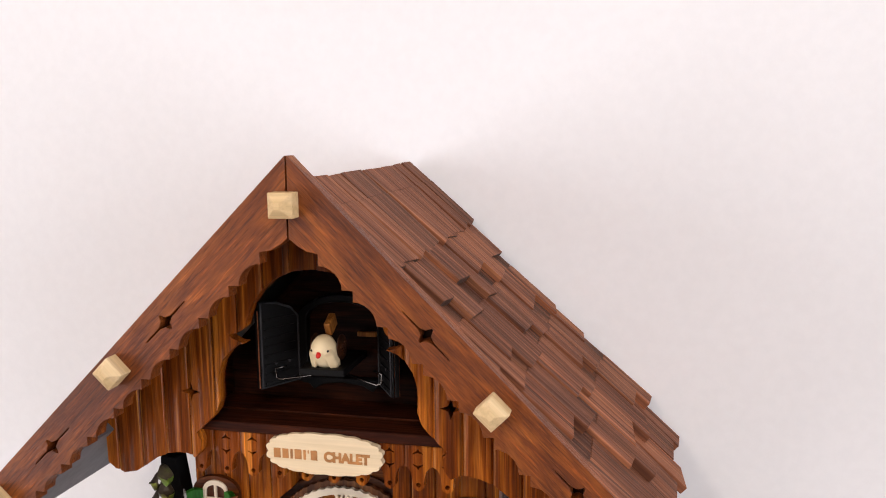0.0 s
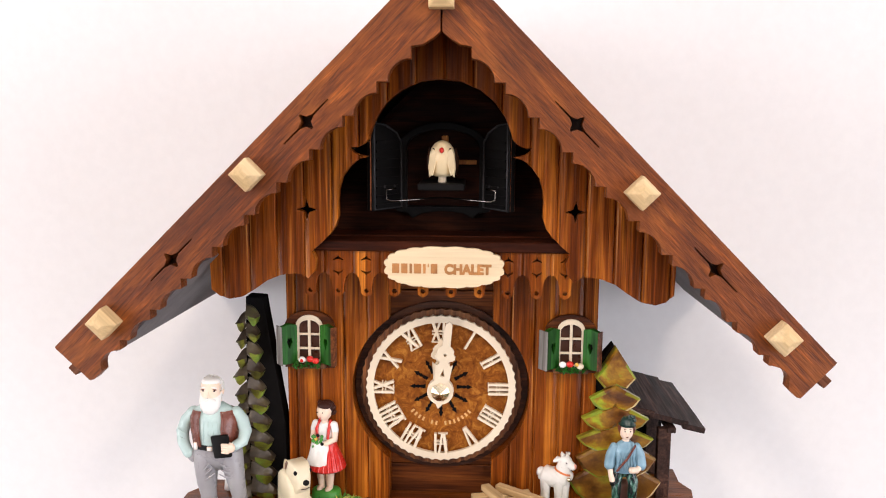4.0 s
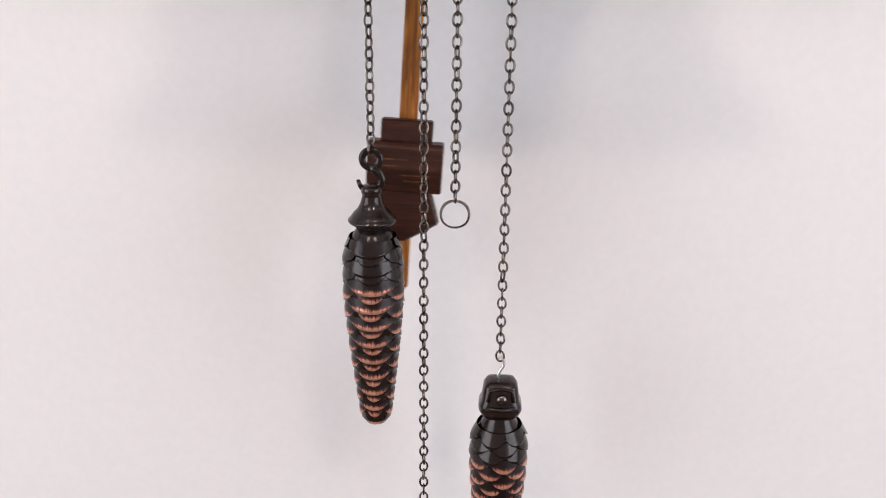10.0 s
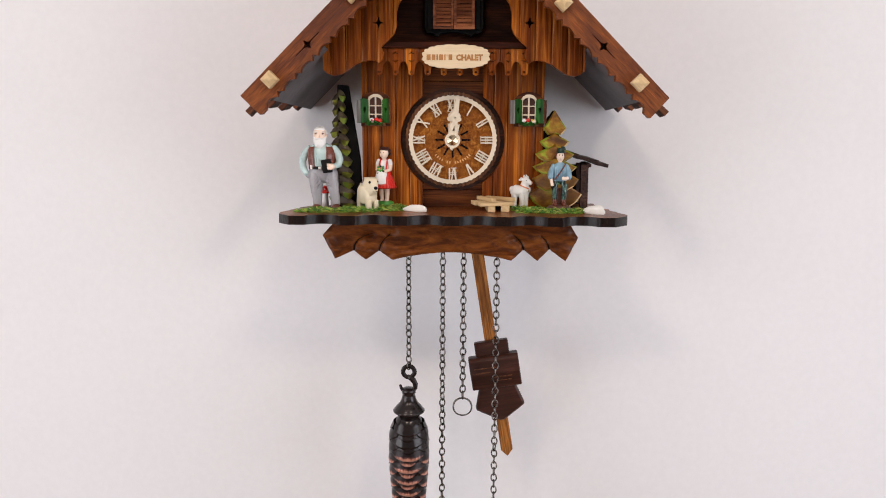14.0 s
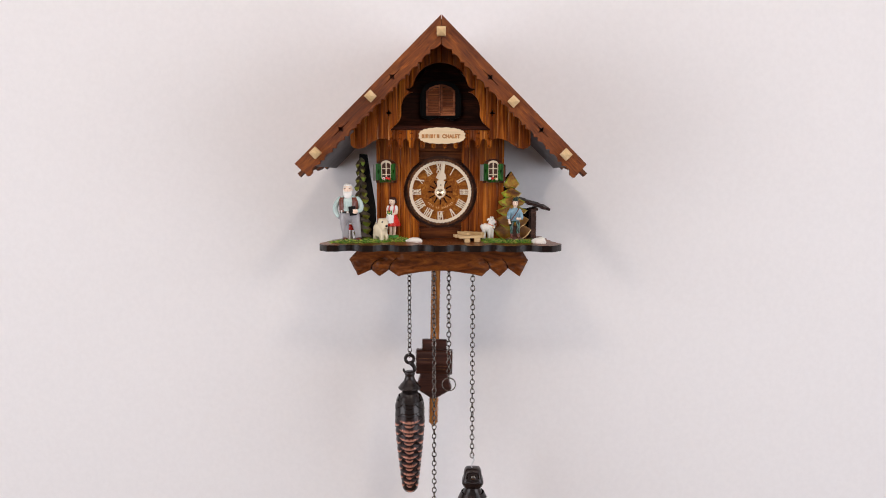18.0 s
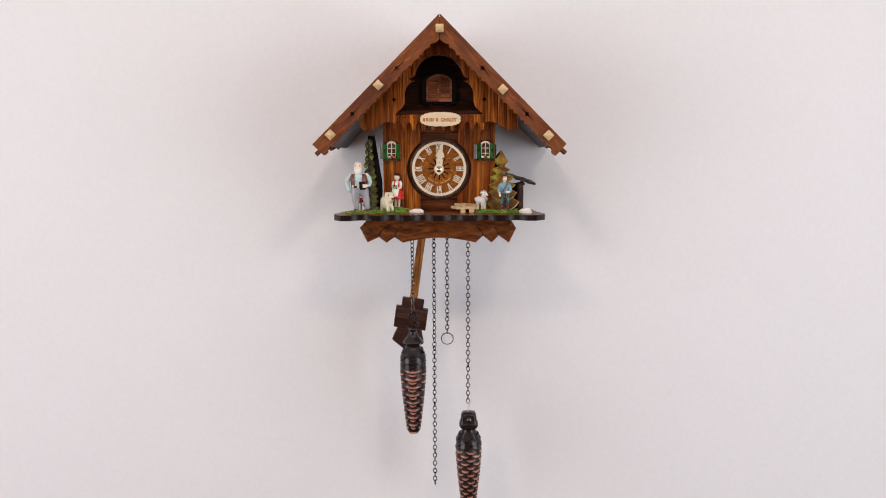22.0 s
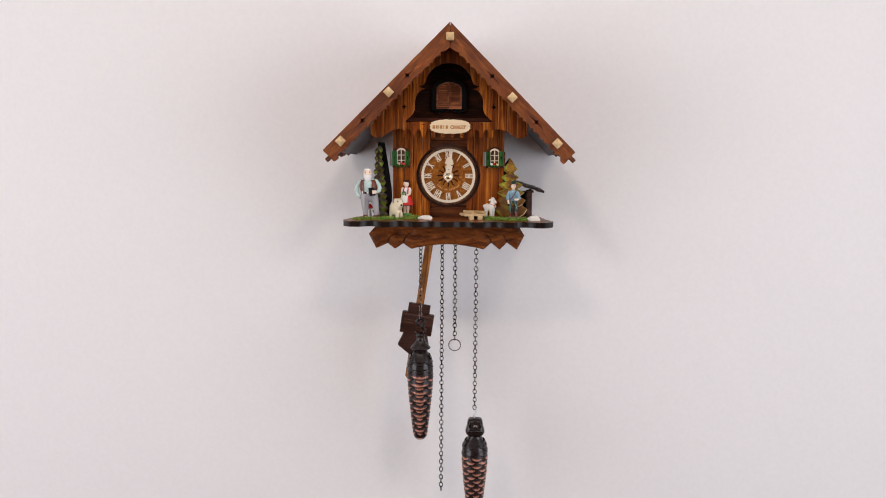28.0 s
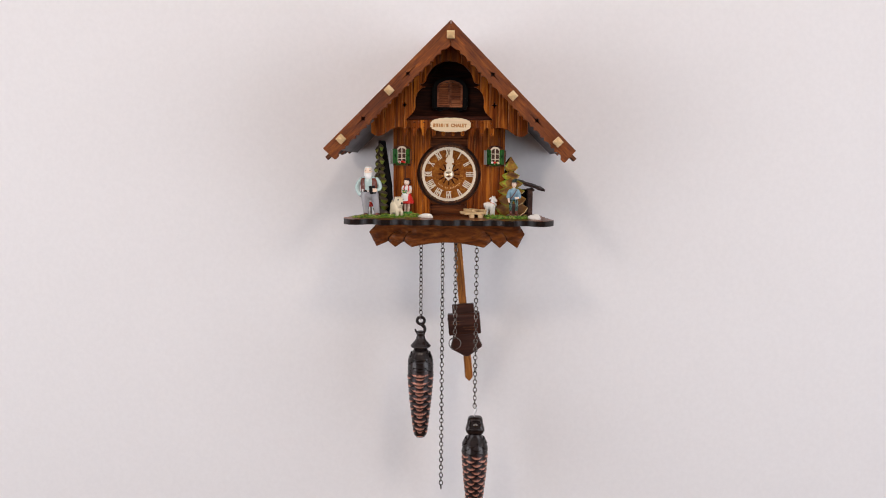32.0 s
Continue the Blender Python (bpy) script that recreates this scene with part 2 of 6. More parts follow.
def part(name, bm, material, parent, label="", at=(0, 0, 0), smooth=False, bevel=0.0, sharp=0):
    """Links a bmesh, drawn in millimetres round the point at, as one mesh object under a parent."""
    me = bpy.data.meshes.new(name)
    bmesh.ops.recalc_face_normals(bm, faces=bm.faces[:])
    bmesh.ops.translate(bm, verts=bm.verts[:], vec=(-at[0], -at[1], -at[2]))
    bmesh.ops.scale(bm, verts=bm.verts[:], vec=(MM, MM, MM))
    bm.to_mesh(me)
    bm.free()
    for mt in (material if isinstance(material, (list, tuple)) else [material]):
        me.materials.append(mt)
    for p in me.polygons:
        p.use_smooth = smooth or sharp > 0
    if sharp:
        me.set_sharp_from_angle(angle=radians(sharp))
    ob = new(name, me)
    ob.location = [c * MM for c in at]
    ob.parent = parent
    if label:
        ob["label"] = label
    if bevel:
        md = ob.modifiers.new("edge", "BEVEL")
        md.width, md.segments, md.limit_method, md.angle_limit = bevel * MM, 1, "ANGLE", radians(40)
    return ob


def twin(ob, m, parent=None):
    """Another object on the same mesh."""
    o = ob.copy()
    scene.collection.objects.link(o)
    o.parent = parent or ob.parent
    o.matrix_basis = m
    return o


def faces_of(geom, idx):
    for f in {f for v in geom for f in v.link_faces}:
        f.material_index = idx


def box(bm, x0, x1, y0, y1, z0, z1, idx=0, bev=0.0):
    m = Matrix.Translation(((x0 + x1) / 2, (y0 + y1) / 2, (z0 + z1) / 2)) @ Matrix.Diagonal((x1 - x0, y1 - y0, z1 - z0, 1))
    vs = bmesh.ops.create_cube(bm, size=1, matrix=m)["verts"]
    faces_of(vs, idx)
    if bev:
        bmesh.ops.bevel(bm, geom=list({e for v in vs for e in v.link_edges}), offset=bev, segments=1, affect="EDGES")
    return vs


def plate(outline, y0, y1, holes=(), bm=None, idx=0):
    """A flat board cut to an outline in x and z, from y0 (front) to y1 (back), with holes through it."""
    from mathutils.geometry import tessellate_polygon
    bm = bm or bmesh.new()
    loops = [[Vector((x, 0, z)) for x, z in ring] for ring in (outline, *holes)]
    flat = [v for ring in loops for v in ring]
    tris = tessellate_polygon([[Vector((v.x, v.z, 0)) for v in ring] for ring in loops])
    front = [bm.verts.new((v.x, y0, v.z)) for v in flat]
    back = [bm.verts.new((v.x, y1, v.z)) for v in flat]
    for a, b, c in tris:
        for ring in (front, back):
            try:
                bm.faces.new((ring[a], ring[b], ring[c])).material_index = idx
            except ValueError:
                pass
    n = 0
    for ring in loops:
        k = len(ring)
        for i in range(k):
            a, b = n + i, n + (i + 1) % k
            bm.faces.new((front[a], front[b], back[b], back[a])).material_index = idx
        n += k
    return bm


def grooved(bm, xs_from, xs_to, pitch, y0, depth=0.5, steps=10):
    """Mills upright grooves into the front face of a board."""
    x = xs_from
    cuts = []
    while x < xs_to:
        cuts += [x - 0.5, x - 0.2, x, x + 0.2, x + 0.5] + [x + pitch * k / steps for k in range(1, steps)]
        x += pitch
    for c in cuts:
        bmesh.ops.bisect_plane(bm, geom=bm.verts[:] + bm.edges[:] + bm.faces[:], plane_co=(c, 0, 0), plane_no=(1, 0, 0), dist=1e-4)
    for v in bm.verts:
        if abs(v.co.y - y0) < 1e-3:
            u = (v.co.x - xs_from) / pitch
            u -= math.floor(u)
            d = min(u, 1 - u) * pitch
            cut = depth * max(0, 1 - d / 0.5)
            slope = 0.5 * max(0.0, 1 - d / 2.4) ** 1.5 + 0.08 * math.sin(v.co.x * 1.7 + math.floor((v.co.x - xs_from) / pitch) * 2.1)
            v.co.y += cut + 0.1 + slope
    # narrow strips beside the grooves take the paler wood as painted edge highlights
    for f in bm.faces:
        c = f.calc_center_median()
        u = (c.x - xs_from) / pitch
        d = (u - round(u)) * pitch
        if abs(c.y - y0) < 1.2 and (0.5 < d < 1.0 or (-1.0 < d < -0.5 and round(u) % 3 == 1)):
            f.material_index = 1
    return bm


def arc(cx, cz, r, a0, a1, n=12, rz=None):
    return [(cx + r * math.cos(radians(a0 + (a1 - a0) * i / n)), cz + (rz or r) * math.sin(radians(a0 + (a1 - a0) * i / n))) for i in range(n + 1)]


def lathe(bm, profile, seg=24, c=(0, 0, 0), idx=0):
    rings = []
    for r, z in profile:
        rings.append([bm.verts.new((c[0] + r * math.cos(2 * math.pi * i / seg), c[1] + r * math.sin(2 * math.pi * i / seg), c[2] + z)) for i in range(seg)])
    for a, b in zip(rings, rings[1:]):
        for i in range(seg):
            bm.faces.new((a[i], a[(i + 1) % seg], b[(i + 1) % seg], b[i])).material_index = idx
    for ring in (rings[0], rings[-1]):
        bm.faces.new(ring).material_index = idx
    return bm


def tube(bm, pts, r, seg=8, closed=False, idx=0):
    pts = [Vector(p) for p in pts]
    n = len(pts)
    rings = []
    up = Vector((0.13, 0.97, 0.2)).normalized()
    for i, p in enumerate(pts):
        t = (pts[(i + 1) % n] - pts[i - 1]) if closed else (pts[min(i + 1, n - 1)] - pts[max(i - 1, 0)])
        t.normalize()
        a = t.cross(up).normalized()
        b = t.cross(a).normalized()
        rr = r[i] if isinstance(r, (list, tuple)) else r
        rings.append([bm.verts.new(p + (a * math.cos(2 * math.pi * k / seg) + b * math.sin(2 * math.pi * k / seg)) * rr) for k in range(seg)])
    for i in range(n if closed else n - 1):
        a, b = rings[i], rings[(i + 1) % n]
        for k in range(seg):
            bm.faces.new((a[k], a[(k + 1) % seg], b[(k + 1) % seg], b[k])).material_index = idx
    if not closed:
        for ring in (rings[0], rings[-1]):
            bm.faces.new(ring).material_index = idx
    return bm


def blob(bm, idx, c, r, turn=(0, 0, 0), sub=3):
    m = Matrix.Translation(c) @ Euler([radians(a) for a in turn]).to_matrix().to_4x4() @ Matrix.Diagonal((*r, 1))
    vs = bmesh.ops.create_icosphere(bm, subdivisions=sub, radius=1, matrix=m)["verts"]
    faces_of(vs, idx)
    return vs


def limb(bm, idx, pts, radii, seg=12):
    tube(bm, pts, list(radii), seg, False, idx)
    blob(bm, idx, pts[-1], (radii[-1],) * 3, sub=2)
    blob(bm, idx, pts[0], (radii[0],) * 3, sub=2)


def thing(name, label, category, at, group=""):
    """An Empty at a thing's base; at in millimetres from the clock's platform."""
    ob = new(name)
    ob.empty_display_size = 0.01
    ob.location = (at[0] * MM, at[1] * MM, 1.5 + at[2] * MM)
    return tagged(ob, label, category, group)


# ---- room ----
def slab(name, x0, x1, y0, y1, z0, z1, material):
    bm = bmesh.new()
    box(bm, x0, x1, y0, y1, z0, z1)
    bmesh.ops.scale(bm, verts=bm.verts[:], vec=(1000, 1000, 1000))
    ob = part(name, bm, material, None)
    return tagged(ob, kind="structure")


WALL_Y = 0.054
slab("wall_north", -2.6, 2.6, WALL_Y, WALL_Y + 0.12, 0, 2.7, WALL)
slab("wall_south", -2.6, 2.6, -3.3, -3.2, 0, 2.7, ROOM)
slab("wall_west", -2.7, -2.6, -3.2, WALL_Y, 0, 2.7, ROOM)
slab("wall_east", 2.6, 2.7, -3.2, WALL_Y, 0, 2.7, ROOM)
slab("floor", -2.7, 2.7, -3.3, WALL_Y + 0.12, -0.1, 0, FLOOR)
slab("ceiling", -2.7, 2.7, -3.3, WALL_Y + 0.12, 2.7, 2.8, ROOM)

# ---- the clock ----
HX = -2.2     # the house's middle
DZ = 47.0     # the dial's height
clock = thing("cuckoo_clock", "brown wooden chalet cuckoo clock hanging on the white wall", "cuckoo clock", (0, 50, 0))
clock.location = (0, 0, 1.5)

bm = bmesh.new()
plate([(HX - 60, -6), (HX + 60, -6), (HX + 60, 118), (0, 182), (HX - 60, 118)], -46, 53, bm=bm)
part("case", bm, DARKW, clock, "dark stained wooden case")

# front panels with the round cut-out for the dial
RC, SLOT = 35.8, 20.8
dz = math.sqrt(RC * RC - SLOT * SLOT)
a_cut = math.degrees(math.atan2(dz, SLOT))
left = [(HX - 62, 0.2), (HX - SLOT, 0.2)] + [(HX - (x - HX), z) for x, z in arc(HX, DZ, RC, -a_cut, a_cut, 24)] + [(HX - SLOT, 106.4), (HX - 62, 106.4)]
for s in (1, -1):
    ring = [(HX + s * (x - HX), z) for x, z in left]
    bm = plate(ring, -58, -50)
    grooved(bm, HX - 62 + 3.5, HX + 62, 9.6, -58)
    part("front_panel", bm, [PANEL, EDGE_SHINE], clock, "grooved amber-brown plank panel")
for k in range(8):
    bm = bmesh.new()
    box(bm, HX - 37, HX + 37, -50.2 + 0.3 * (k % 2), -46.5, k * 12.4, k * 12.4 + 12.1, bev=0.3)
    part("dial_board", bm, SLOTW, clock)

# dial
# added dark disc paints the shade of the round recess round the dial
part("dial_surround", plate(arc(HX, DZ, 35.3, 0, 357, 119), -51.6, -50.4), SURRW, clock, "dark round disc behind the dial, standing for the recess shade")
dial = part("dial", plate(arc(HX, DZ, 28.5, 0, 350, 35), -53, -51.7), AMBER, clock, "amber wooden clock dial")
ring = []
for k in range(56):
    a = 2 * math.pi * k / 56
    for j in range(6):
        b = a + 2 * math.pi / 56 * j / 6
        r = 33.0 - 0.55 * abs(math.sin(28 * b))
        ring.append((HX + r * math.cos(b), DZ + r * math.sin(b)))
part("rim", plate(ring, -54.2, -51.7, [arc(HX, DZ, 28.0, 0, 355, 71)]), RIM, dial, "scalloped brown rim", bevel=0.3)
ring = []
for k in range(336):
    b = 2 * math.pi * k / 336
    r = 30.6 - 0.6 * abs(math.sin(28 * b))
    ring.append((HX + r * math.cos(b), DZ + r * math.sin(b)))
part("chapter_ring", plate(ring, -56, -54.3, [arc(HX, DZ, 27.4, 0, 357, 119)]), CREAM, dial, "cream chapter ring", bevel=0.2)


def stroke(bm, x0, r0, x1, r1, w, y0=-55.8, y1=-54):
    d = Vector((x1 - x0, r1 - r0)).normalized() * w / 2
    n = Vector((-d.y, d.x))
    plate([(x0 + n.x, r0 + n.y), (x1 + n.x, r1 + n.y), (x1 - n.x, r1 - n.y), (x0 - n.x, r0 - n.y)], y0, y1, bm=bm)


ROMAN = ["XII", "I", "II", "III", "IIII", "V", "VI", "VII", "VIII", "IX", "X", "XI"]
WID = {"I": 1.9, "V": 4.2, "X": 4.0}
for h, word in enumerate(ROMAN):
    x = -sum(WID[c] for c in word) / 2
    half = -x - 0.3
    bars = []
    if len(word) > 1:
        bars += [(-half, 23.8, half, 23.8, 0.5, -55.5), (-half, 22.6, half, 22.6, 0.5, -55.45), (-half - 0.1, 19.3, half * 0.4, 19.3, 0.5, -55.4)]
    for j, c in enumerate(word):
        w, yy = WID[c], -55.8 - 0.06 * j
        if c == "I":
            bars.append((x + w / 2, 19.2, x + w / 2, 27.6, 0.95, yy))
        elif c == "V":
            bars += [(x + w / 2 - 0.3, 19.2, x + 0.6, 27.6, 1.15, yy), (x + w / 2 + 0.3, 19.2, x + w - 0.6, 27.6, 0.85, yy - 0.03)]
        else:
            bars += [(x + 0.4, 19.2, x + w - 0.5, 27.6, 0.85, yy), (x + w - 0.4, 19.2, x + 0.5, 27.6, 1.15, yy - 0.03)]
        x += w
    whole = None
    for bar in bars:
        bm = bmesh.new()
        stroke(bm, *bar)
        bmesh.ops.rotate(bm, verts=bm.verts[:], cent=(0, 0, 0), matrix=Matrix.Rotation(radians(30 * h), 3, "Y"))
        bmesh.ops.translate(bm, verts=bm.verts[:], vec=(HX, 0, DZ))
        if whole is None:
            whole = part("numeral", bm, CREAM, clock, "cream Roman numeral")
        else:
            part("stroke", bm, CREAM, whole)
# black plates laid on the dial stand for the shade inside its slots
for h in range(12):
    bm = plate([(0, 12.8), (0.95, 10.9), (0.4, 10.4), (0.75, 9.2), (0.5, 8.9), (0.8, 6.4), (-0.8, 6.4), (-0.5, 8.9), (-0.75, 9.2), (-0.4, 10.4), (-0.95, 10.9)], -53.2, -52.5)
    bmesh.ops.rotate(bm, verts=bm.verts[:], cent=(0, 0, 0), matrix=Matrix.Rotation(radians(30 * h), 3, "Y"))
    bmesh.ops.translate(bm, verts=bm.verts[:], vec=(HX, 0, DZ))
    part("pointed_slot", bm, BLACKP, dial, "dark pointed slot")
bm = bmesh.new()
for k in range(15):
    if k in (4, 7):
        continue
    a = radians(222 + 96 * k / 14)
    b2 = plate([(-0.4, -0.8), (0.4, -0.8), (0.4, 0.8), (-0.4, 0.8)], -53.25, -52.8)
    bmesh.ops.rotate(b2, verts=b2.verts[:], cent=(0, 0, 0), matrix=Matrix.Rotation(math.pi / 2 * 3 - a, 3, "Y"))
    bmesh.ops.translate(b2, verts=b2.verts[:], vec=(HX + 15.6 * math.cos(a), 0, DZ + 15.6 * math.sin(a)))
    me = bpy.data.meshes.new("t")
    b2.to_mesh(me)
    bm.from_mesh(me)
    bpy.data.meshes.remove(me)
part("worn_lettering", bm, paint("worn_gold_lettering", (0.62, 0.36, 0.14), 0.5, 0.3), dial, "small pale worn lettering as bars")


def hand(name, length, turn, y):
    out = [(-3.0, 3.9), (-3.2, 7.5), (-3.6, 11.5), (-2.6, 10.8), (-1.8, 11.9), (-2.2, 12.8), (-3.2, 13.0), (-4.1, 13.8), (-4.2, 15.0), (-3.3, 15.9), (-3.5, 17.0), (-2.7, 18.2), (-1.7, 18.9), (-1.35, length - 1.2), (0, length)]
    out += [(-x, z) for x, z in reversed(out[:-1])]
    bm = plate(out, y, y + 1.2, [[(-0.9, 6.4), (-0.4, 8.0), (0, 9.6), (0.4, 8.0), (0.9, 6.4)], arc(0, 15.2, 0.6, 0, 324, 9)])
    plate(arc(0, 0, 5.3, 0, 350, 35), y - 0.05, y + 1.25, bm=bm)
    plate([(-1.5, -4.9), (0, -7.2), (1.5, -4.9)], y, y + 1.2, bm=bm)
    bmesh.ops.rotate(bm, verts=bm.verts[:], cent=(0, 0, 0), matrix=Matrix.Rotation(radians(turn), 3, "Y"))
    bmesh.ops.translate(bm, verts=bm.verts[:], vec=(HX, 0, DZ))
    return part(name, bm, CREAM, dial, "carved cream %s" % name.replace("_", " "), bevel=0.2)


hand("hour_hand", 21.5, 1.0, -58.0)
hand("minute_hand", 29.0, 7.0, -60.0)
bm = bmesh.new()
lathe(bm, [(3.6, 0), (3.7, 0.6), (0.25, 2.9)], 10)
bmesh.ops.rotate(bm, verts=bm.verts[:], cent=(0, 0, 0), matrix=Matrix.Rotation(math.pi / 2, 3, "X"))
bmesh.ops.translate(bm, verts=bm.verts[:], vec=(HX, -60.2, DZ))
part("hand_nut", bm, GOLD, dial, "faceted brass cap")

# valance with pendants, balcony floor and name board
VX = -2.75
out = [(VX - 50.5, 106.5)]
low = []
for k in range(10):
    c = VX - 47.25 + 10.5 * k
    side = [(2.9, 96.6), (2.3, 94.4), (2.0, 92.2), (2.1, 90.9), (1.4, 90.0)]
    low += [(c - 5.2, 98.4), (c - 3.9, 97.9)] + [(c - x, z) for x, z in side] + [(c, 89.3)] + [(c + x, z) for x, z in reversed(side)] + [(c + 3.9, 97.9), (c + 5.2, 98.4)]
out += low + [(VX + 50.5, 106.5)]
holes = []
for k in range(10):
    c = VX - 47.25 + 10.5 * k
    holes.append(arc(c, 91.6, 0.95, 0, 300, 5))
    for zz, d in ((104.0, 1), (98.2, -1)):
        holes.append([(c, zz + 1.2 * d), (c + 0.3, zz + 0.3 * d), (c + 1.8, zz - 0.7 * d), (c + 1.9, zz - 1.1 * d), (c, zz - 0.5 * d), (c - 1.9, zz - 1.1 * d), (c - 1.8, zz - 0.7 * d), (c - 0.3, zz + 0.3 * d)])
bm = plate(out, -78, -74.5, holes)
grooved(bm, VX - 47.25 - 5.25, 48, 10.5, -78, 0.3)
part("valance", bm, [GABLE, EDGE_SHINE], clock, "scalloped valance with pointed pendants")
# added black sheet puts shade into the valance's cut-outs
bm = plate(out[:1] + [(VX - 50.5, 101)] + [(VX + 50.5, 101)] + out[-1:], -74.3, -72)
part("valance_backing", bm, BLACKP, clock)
bm = bmesh.new()
for y0, y1, z in ((-79.5, -66, 110.6), (-66, -46.2, 111.0)):
    box(bm, HX - 49, HX + 49, y0, y1 - 0.2, 106.7, z, bev=0.4)
part("balcony_floor", bm, DARKW, clock, "dark wooden balcony boards")
out = []
for k in range(120):
    a = 2 * math.pi * k / 120
    w = 1 - 0.045 * (1 - abs(math.sin(10 * a)) ** 0.8)
    out.append((22.2 * w * math.copysign(abs(math.cos(a)) ** 0.8, math.cos(a)), 101.3 + 7.7 * w * math.copysign(abs(math.sin(a)) ** 0.75, math.sin(a))))
sign = part("name_board", plate(out, -81, -78.2), SIGNW, clock, "pale oval name board with burnt letters", bevel=0.25)


def letters(text, x, z, size, y, parent, material):
    cu = bpy.data.curves.new("lettering", "FONT")
    cu.body, cu.size, cu.extrude, cu.align_x, cu.offset = text, size * MM, 0.00005, "LEFT", 0.0003
    tmp = new("lettering", cu)
    bpy.context.view_layer.update()
    me = bpy.data.meshes.new_from_object(tmp.evaluated_get(bpy.context.evaluated_depsgraph_get()))
    bpy.data.objects.remove(tmp)
    me.materials.append(material)
    ob = new("lettering", me)
    ob.parent, ob.rotation_euler, ob.location = parent, (math.pi / 2, 0, 0), (x * MM, y * MM, z * MM)
    return ob


ob = letters("CHALET", 0.2, 99.0, 4.9, -81.1, sign, ENGRAVE)
ob.scale = (17.2 * MM / max(ob.dimensions.x, 1e-5),) + (1.0, 1.0)
x = -19.0
for w in (2.6, 2.3, 0.9, 2.6, 0.9, 0.4, 2.4):
    bm = bmesh.new()
    box(bm, x, x + w, -81.15, -80.9, 99.0 if w != 0.4 else 101.4, 102.6)
    x += w + 0.75
    part("lettering_bar", bm, ENGRAVE, sign)

# gable panel with the arched opening, set back behind the gable boards
GX, GY = -1.4, -83.0
half = [(0, 168.7), (7, 167.9), (14, 164.9), (19.1, 160.7), (22.8, 155.6), (24.9, 150.2), (25.7, 147.5), (27.4, 145.9), (29.4, 144.8), (32.6, 144.6), (31.1, 143.0), (28.6, 141.9), (25.9, 141.5)]
half += [(29.5, 140.4), (32.6, 137.8), (35.3, 134.1), (36.6, 129.5), (36.9, 125.4), (36.7, 120.1), (38.1, 115.9), (40.2, 113.1), (43.4, 109.9), (46.9, 106.9)]
half += [(45.4, 103.7), (45.9, 99.6), (48.2, 96.9), (51.0, 98.5), (54.0, 98.7), (58.4, 98.0), (63.4, 96.0), (68.0, 92.7), (72.6, 89.8), (77.8, 88.8), (81.5, 89.9), (84.4, 92.4), (84.8, 110.5)]
out = [(GX + x, z) for x, z in half] + [(10, 185.0), (0, 195.4), (-10, 185.0)] + [(GX - x, z) for x, z in reversed(half[1:])]


def star(cx, cz, r, thin=0.22):
    pts = []
    for k in range(8):
        a = radians(45 * k)
        rr = r if k % 2 == 0 else r * thin * 1.6
        pts.append((cx + rr * math.cos(a), cz + rr * math.sin(a)))
    return pts


bm = plate(out, GY, -78.3, [star(GX - 48.4, 122.2, 3.8), star(GX + 48.4, 122.2, 3.8)])
grooved(bm, GX - 84.8 + 4.6, 82, 10.2, GY)
part("gable_panel", bm, [GABLE, EDGE_SHINE], clock, "grooved gable panel with an arched opening")
# back board behind the arch, its tone lowered for the shade in there
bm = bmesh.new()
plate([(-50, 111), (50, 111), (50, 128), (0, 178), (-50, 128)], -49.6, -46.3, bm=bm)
part("gable_back", bm, SHADED, clock, "dark board behind the arch")
# added black sheets put shade into the panel's star cut-outs
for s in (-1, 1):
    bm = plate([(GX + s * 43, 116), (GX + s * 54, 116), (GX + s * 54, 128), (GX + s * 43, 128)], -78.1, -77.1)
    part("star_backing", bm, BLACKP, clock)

# gable boards: drawn along x from the ridge, inner edge scalloped downwards
S2 = math.sqrt(0.5)
APEX = 208.3


